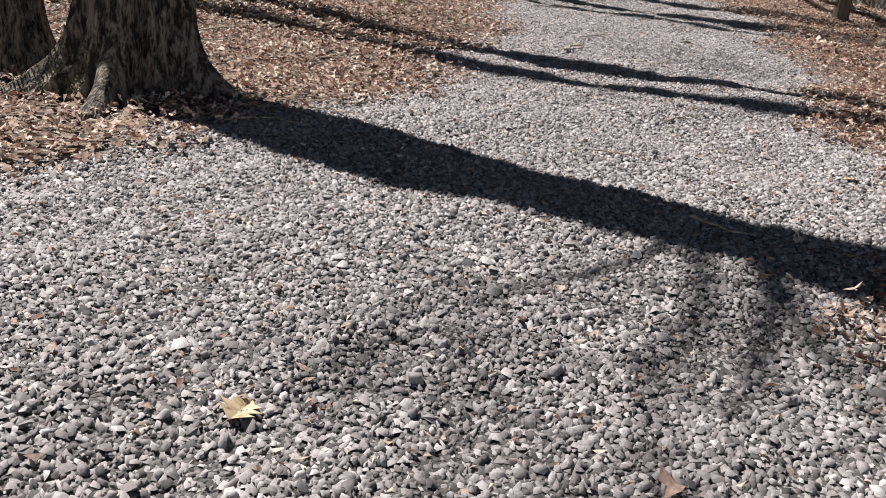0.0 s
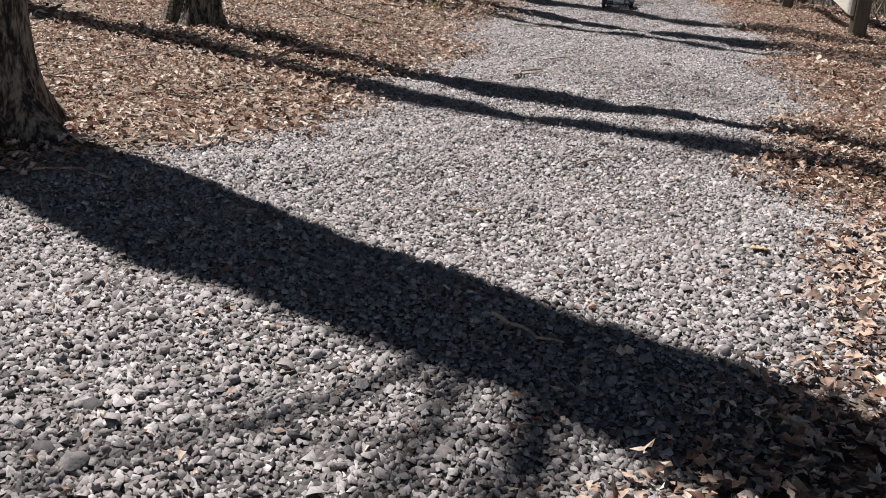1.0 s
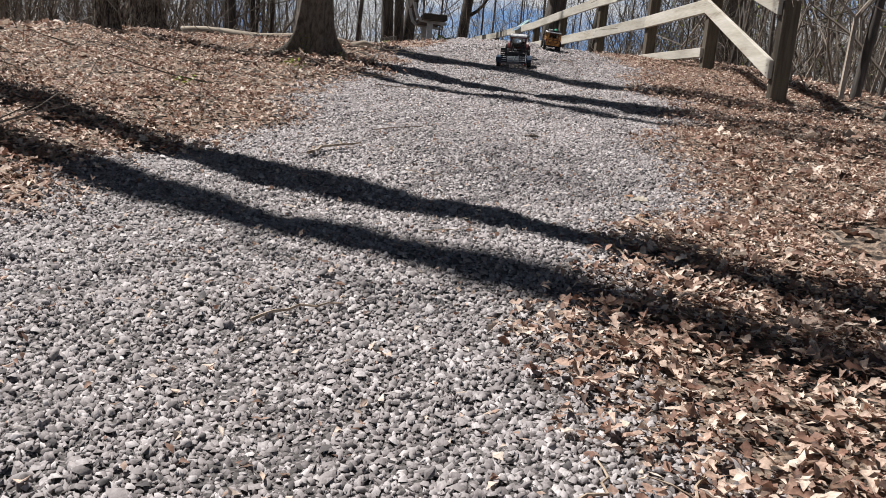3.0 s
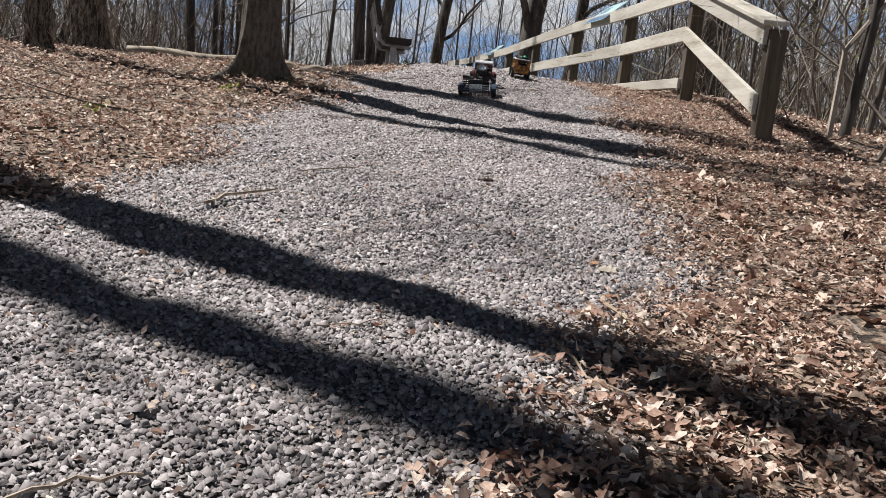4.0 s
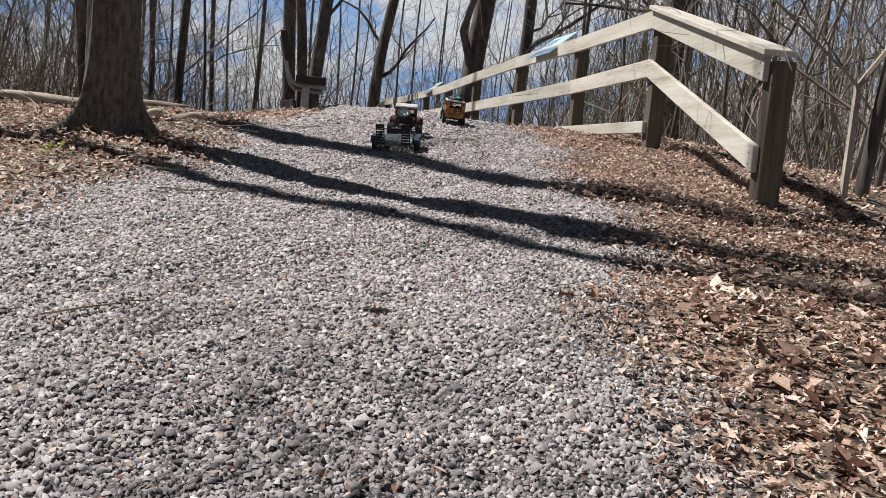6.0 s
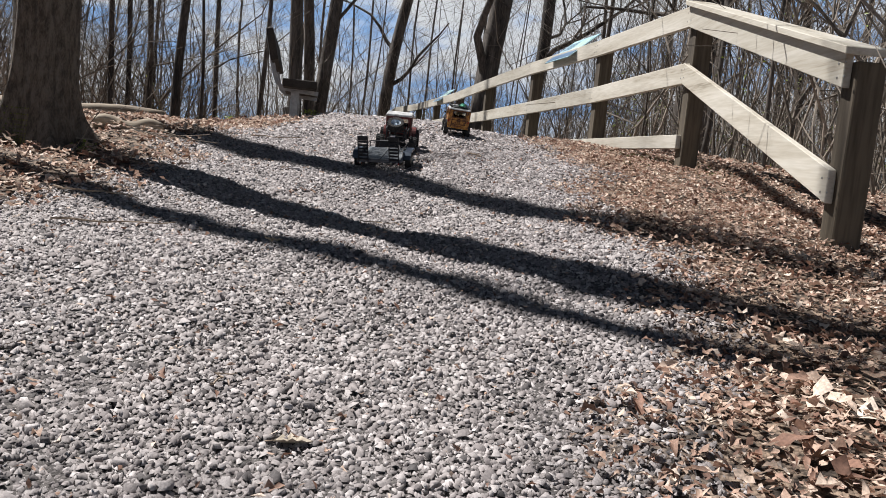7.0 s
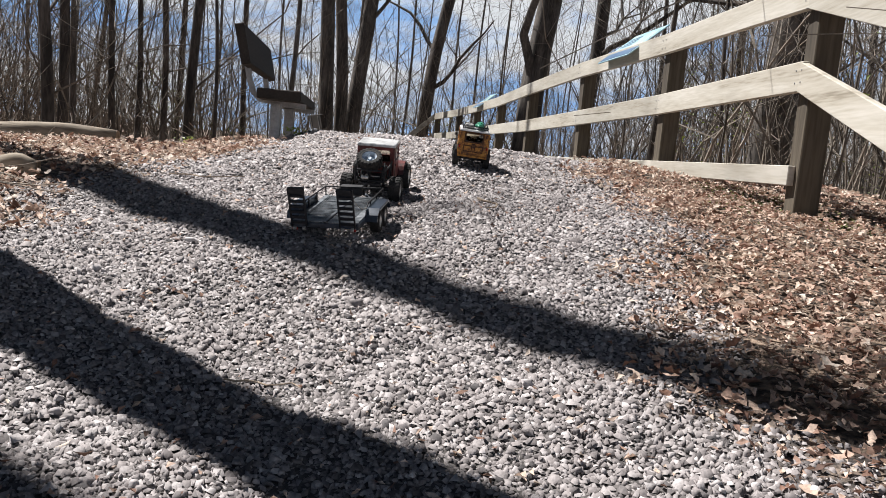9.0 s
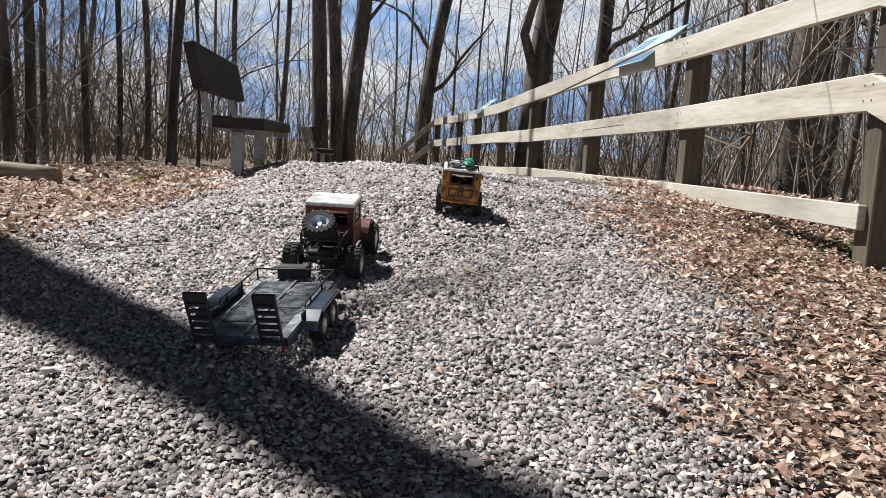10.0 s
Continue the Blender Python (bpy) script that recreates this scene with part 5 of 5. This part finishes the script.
def make_trailer():
    """Tandem-axle flatbed with raised loading ramps."""
    root = thing("model_trailer", "dark steel radio-controlled tandem-axle trailer with raised loading ramps", "model trailer", stand(2.325, 13.36, -4) @ Matrix.Scale(1.08, 4))
    W, L, R = .262, .50, .043
    y0, y1, zd = -.26, .24, .070
    xo = W / 2
    deck = new("deck")
    deck.parent = root
    for s in (-1, 1):
        part("side_beam", box(.012, L, .022, (s * (xo - .006), (y0 + y1) / 2, zd - .009), .002), M_NAVY, deck)
        part("edge_strip", box(.03, L * .98, .003, (s * (xo - .02), (y0 + y1) / 2, zd + .0045), .0005), M_DECK, deck)
    for y in (y0 + .006, y0 + .12, -.02, .11, y1 - .006):
        part("cross_beam", box(W - .024, .012, .018, (0, y, zd - .009), .002), M_NAVY, deck)
    part("centre_beam", box(.010, L - .02, .004, (0, (y0 + y1) / 2, zd + .005), .001), M_DECK, deck)
    # slatted walkways in bays
    for s in (-1, 1):
        for a, b in ((y0 + .014, y0 + .113), (y0 + .127, -.027), (-.013, .103), (.117, y1 - .014)):
            bm = bmesh.new()
            n = 13
            for k in range(n):
                y = a + (b - a) * (k + .5) / n
                box(W / 2 - .046, (b - a) / n * .5, .0035, (s * (W / 4 - .012), y, zd + .002), bm=bm)
            for k in range(7):
                x = s * (.010 + (W / 2 - .05) * k / 6)
                box(.0028, b - a, .003, (x, (a + b) / 2, zd + .001), bm=bm)
            part("grating", bm, M_DECK, deck, "grey steel grating")
    # tongue
    for s in (-1, 1):
        part("tongue_bar", rod([(s * .085, y1 - .03, zd - .008), (0, y1 + .115, zd + .002)], .007, 8), M_NAVY, root)
    part("coupler", box(.022, .04, .018, (0, y1 + .115, zd + .008), .004), M_BLACK, root)
    tool = new("tool_box")
    tool.parent = root
    part("case", box(.095, .04, .036, (-.02, y1 + .03, zd + .020), .003), M_BLACK, tool)
    part("lid", box(.099, .043, .006, (-.02, y1 + .03, zd + .041), .002), M_BLACK, tool)
    part("winch_stand", rod([(.03, y1 + .04, zd), (.03, y1 + .06, zd + .05)], .004, 8), M_BLACK, root)
    # rails
    zr = zd + .044
    for s in (-1, 1):
        x = s * (xo - .006)
        part("rail", rod([(x, -.075, zr), (x, y1 - .01, zr)], .0030, 8), M_BLACK, root)
        part("rail_slope", rod([(x, -.075, zr), (x, -.12, zd + .004)], .0030, 8), M_BLACK, root)
        for y in (-.03, .09, y1 - .01):
            part("rail_post", rod([(x, y, zd), (x, y, zr)], .0030, 8), M_BLACK, root)
    part("front_rail", rod([(-xo + .006, y1 - .01, zr), (xo - .006, y1 - .01, zr)], .0030, 8), M_BLACK, root)
    # fenders and wheels
    for s in (-1, 1):
        f = [(-.135, zd - .012), (-.125, zd + .012), (-.085, zd + .032), (.09, zd + .032), (.13, zd + .012), (.14, zd - .012), (.134, zd - .012), (.124, zd + .008), (.088, zd + .027), (-.083, zd + .027), (-.12, zd + .008), (-.129, zd - .012)]
        part("fender", outline_solid([(y - .02, z) for y, z in f], .05, s * (xo + .022)), M_NAVY, root, "glossy dark blue fender")
        part("fender_edge", box(.003, .17, .007, (s * (xo + .048), -.018, zd + .026), .001), M_DECK, root)
        part("inner_guard", box(.004, .25, .036, (s * (xo + .001), -.018, zd + .014), .001), M_NAVY, root)
        for y in (-.066, .032):
            make_wheel(root, (s * (xo + .025), y, R), R, .036, M_RIM, lugs=24, side=s)
    for y in (-.066, .032):
        part("axle", rod([(-xo - .02, y, R), (xo + .02, y, R)], .005, 8), M_BLACK, root)
        for s in (-1, 1):
            part("leaf_spring", arch(y, R - .02, .04, .01, .004, x=s * (xo - .014), a0=.5, a1=2.64, flat=.85), M_BLACK, root)
    # ramps standing up at the tail
    for s in (-1, 1):
        ramp = new("ramp")
        ramp.parent = root
        ramp.matrix_local = Matrix.Translation((s * (xo - .040), y0 - .012, zd - .01)) @ Matrix.Rotation(radians(16), 4, 'X')
        H, RW = .158, .056
        for q in (-1, 1):
            part("ramp_rail", box(.005, .012, H, (q * RW / 2, 0, H / 2), .001), M_BLACK, ramp)
        for k in range(7):
            part("rung", box(RW - .005, .010, .0095, (0, 0, .016 + k * .0215), .001), M_BLACK, ramp)
        part("top_plate", box(RW + .004, .012, .026, (0, 0, H - .012), .001), M_BLACK, ramp)
        for q in (-1, 1):
            part("roller", lathe([(0, -.005), (.0075, -.005), (.0075, .005), (0, .005)], 'X', 12, (q * .018, -.006, -.006)), M_RIM, ramp, "bright steel roller")
        # chain from ramp to rail
        pts = [Vector((s * (xo - .012), y0 - .035, zd + .10)).lerp(Vector((s * (xo - .006), -.09, zd + .03)), i / 12) + Vector((0, 0, -.016 * math.sin(math.pi * i / 12))) for i in range(13)]
        bm = bmesh.new()
        for i, (a, b) in enumerate(zip(pts, pts[1:])):
            rod([a, b], .0022 if i % 2 else .0034, 5, bm=bm)
        part("chain", bm, M_RIM, root, "thin steel chain")
        part("tail_light", box(.02, .004, .010, (s * (xo - .02), y0 - .004, zd - .022), .001), M_TAIL, root)
    return root


make_wagon()
make_pickup()
make_trailer()


# ---------------------------------------------------------------- sticks and single leaves on the stones
def make_twig(x, y, ang, length, r, seed, name="twig", label="thin dry fallen twig lying on the gravel"):
    rng = random.Random(seed)
    p = on(x, y, .016 + r)
    pts, a = [], radians(ang)
    n = 7
    for i in range(n + 1):
        q = Vector((math.cos(a) * length * i / n, math.sin(a) * length * i / n, 0))
        a += rng.gauss(0, .16)
        gz = float(ground_z(p.x + q.x, p.y + q.y)) + .014 + r
        pts.append(Vector((q.x, q.y, gz - p.z + rng.uniform(0, .008))))
    root = tagged(new(name), label, "twig", group="fallen twigs")
    root.location = p
    part("stem", rod(pts, r, 6, r_end=r * .5), M_STICK, root)
    if length > .3:
        k = 4
        side = pts[k] + Vector((rng.uniform(-.08, .08), rng.uniform(.03, .1), .012))
        part("side_shoot", rod([pts[k], pts[k].lerp(side, .5) + Vector((0, 0, .006)), side], r * .5, 5, r_end=r * .3), M_STICK, root)


M_STICK = material("dry_stick", [(0.16, 0.115, 0.08), (0.34, 0.26, 0.19), (0.46, 0.37, 0.28)], scale=20, fine=120, rough=.9, bump=.3, bump_dist=.001)
TWIGS = [(1.31, 5.04, 50, .25, .005), (.95, 7.55, 46, .5, .009), (2.98, 14.1, -65, .3, .006), (2.51, 6.1, -83, .35, .005), (2.75, 6.61, -98, .39, .008), (.75, 4.15, 20, .24, .004),
         (.95, 3.05, -30, .2, .006), (1.75, 6.1, 15, .22, .003), (-.3, 5.6, 10, .35, .006), (-1.1, 4.15, 8, .4, .005), (-.75, 4.5, 5, .3, .004), (1.6, 2.6, 95, .2, .003),
         (2.15, 3.3, 15, .35, .005), (2.4, 3.9, 60, .35, .005), (1.2, 8.6, 5, .45, .004), (2.1, 9.2, 70, .1, .003), (1.1, 14.3, 2, .4, .005), (2.3, 11.6, 25, .2, .003),
         (1.55, 7.4, -45, .25, .003), (2.2, 4.1, 85, .18, .004), (.9, 10.9, 10, .5, .005), (.6, 11.6, -20, .4, .006), (4.4, 10.6, 30, .4, .006), (4.1, 9.2, 100, .35, .005), (3.5, 7.6, 15, .4, .006)]
for i, (x, y, a, l, r) in enumerate(TWIGS):
    make_twig(x, y, a, l, r, i)


def make_leaf(x, y, size, turn, color, label, seed):
    """One large dead leaf: lobed blade with a midrib and stalk."""
    rng = random.Random(seed)
    root = thing("dead_leaf", label, "leaf", Matrix.Translation(on(x, y, .009)) @ Matrix.Rotation(radians(turn), 4, 'Z') @ Matrix.Rotation(rng.uniform(-.25, .25), 4, 'X'), group="single dead leaves")
    prof = [(0, .02), (.12, .22), (.25, .42), (.33, .24), (.45, .5), (.58, .26), (.7, .36), (.82, .16), (1, .0)]
    bm = bmesh.new()
    rows = []
    for t, w in prof:
        row = []
        for s in (-1, -.5, 0, .5, 1):
            z = .35 * abs(s) * w + .18 * (t - .5) ** 2 + rng.uniform(-.02, .02)
            row.append(bm.verts.new(((t - .5) * size, s * w * size * rng.uniform(.85, 1.1), z * size)))
        rows.append(row)
    for p, q in zip(rows, rows[1:]):
        for k in range(4):
            bm.faces.new((p[k], p[k + 1], q[k + 1], q[k]))
    g = bmesh.ops.extrude_face_region(bm, geom=list(bm.faces))
    bmesh.ops.translate(bm, vec=(0, 0, -.0012), verts=[v for v in g["geom"] if isinstance(v, bmesh.types.BMVert)])
    bmesh.ops.recalc_face_normals(bm, faces=bm.faces)
    part("blade", bm, color, root)
    part("stalk", rod([(-.5 * size, 0, .05 * size), (-.72 * size, .03 * size, .02 * size)], .0012, 5), M_STICK, root)


M_TAN = material("tan_leaf", [(0.30, 0.20, 0.11), (0.50, 0.37, 0.23), (0.60, 0.47, 0.31)], scale=30, fine=140, rough=.7, bump=.3, bump_dist=.002)
M_PALE = material("pale_leaf", [(0.30, 0.25, 0.19), (0.45, 0.39, 0.31)], scale=30, fine=140, rough=.7, bump=.3, bump_dist=.002)
M_ORANGE = material("russet_leaf", [(0.24, 0.10, 0.04), (0.42, 0.21, 0.09)], scale=30, fine=140, rough=.7, bump=.3, bump_dist=.002)
for i, (x, y, s, t, m, label) in enumerate((
        (-.34, 1.57, .085, 75, M_TAN, "large curled tan dead leaf lying on the gravel"), (2.37, 8.95, .085, 10, M_PALE, "broad pale dead leaf lying on the gravel"),
        (2.85, 7.1, .09, -35, M_PALE, "long pale dead leaf lying on the gravel edge"), (2.80, 6.68, .06, 60, M_ORANGE, "russet dead leaf lying among gravel and twigs"),
        (2.82, 7.3, .055, 140, M_ORANGE, "russet dead leaf lying among gravel and twigs"), (1.94, 10.95, .08, 95, M_TAN, "tan dead leaf standing among the stones"),
        (3.8, 13.1, .07, 20, M_ORANGE, "russet dead leaf lying near the leaf bank"), (1.9, 3.85, .07, 0, M_TAN, "tan dead leaf lying on the gravel"))):
    make_leaf(x, y, s, t, m, label, i)


# moss on the bare ground by the fence foot
def make_ground_moss():
    rng = np.random.default_rng(51)
    P = []
    for cx, cy, s, n in ((5.05, 15.3, .26, 420), (4.85, 15.9, .2, 200), (5.2, 14.6, .16, 220), (4.7, 14.9, .16, 120)):
        a = rng.normal(0, 1, (n, 2)) * [s * .6, s]
        P.append(np.stack([(cx + a[:, 0]) * K, (cy + a[:, 1]) * K], -1))
    P = np.concatenate(P)
    n = len(P)
    z = ground_z(P[:, 0], P[:, 1]) + rng.uniform(.0, .03, n)
    tet = np.array([[1, 0, -.3], [-.5, .87, -.3], [-.5, -.87, -.3], [0, 0, .8]])
    v = np.einsum('nij,nkj->nki', turns(rng, n, .4), tet[None] * rng.uniform(.006, .016, (n, 1, 1))) + np.stack([P[:, 0], P[:, 1], z], -1)[:, None, :]
    f = np.array([[0, 1, 3], [1, 2, 3], [2, 0, 3]])
    me = tri_mesh("ground_moss", v.reshape(-1, 3), (f[None] + 4 * np.arange(n)[:, None, None]).reshape(-1, 3), M_MOSS)
    tagged(new("ground_moss", me), "patches of olive green moss near the fence posts", "moss", kind="stuff")


make_ground_moss()
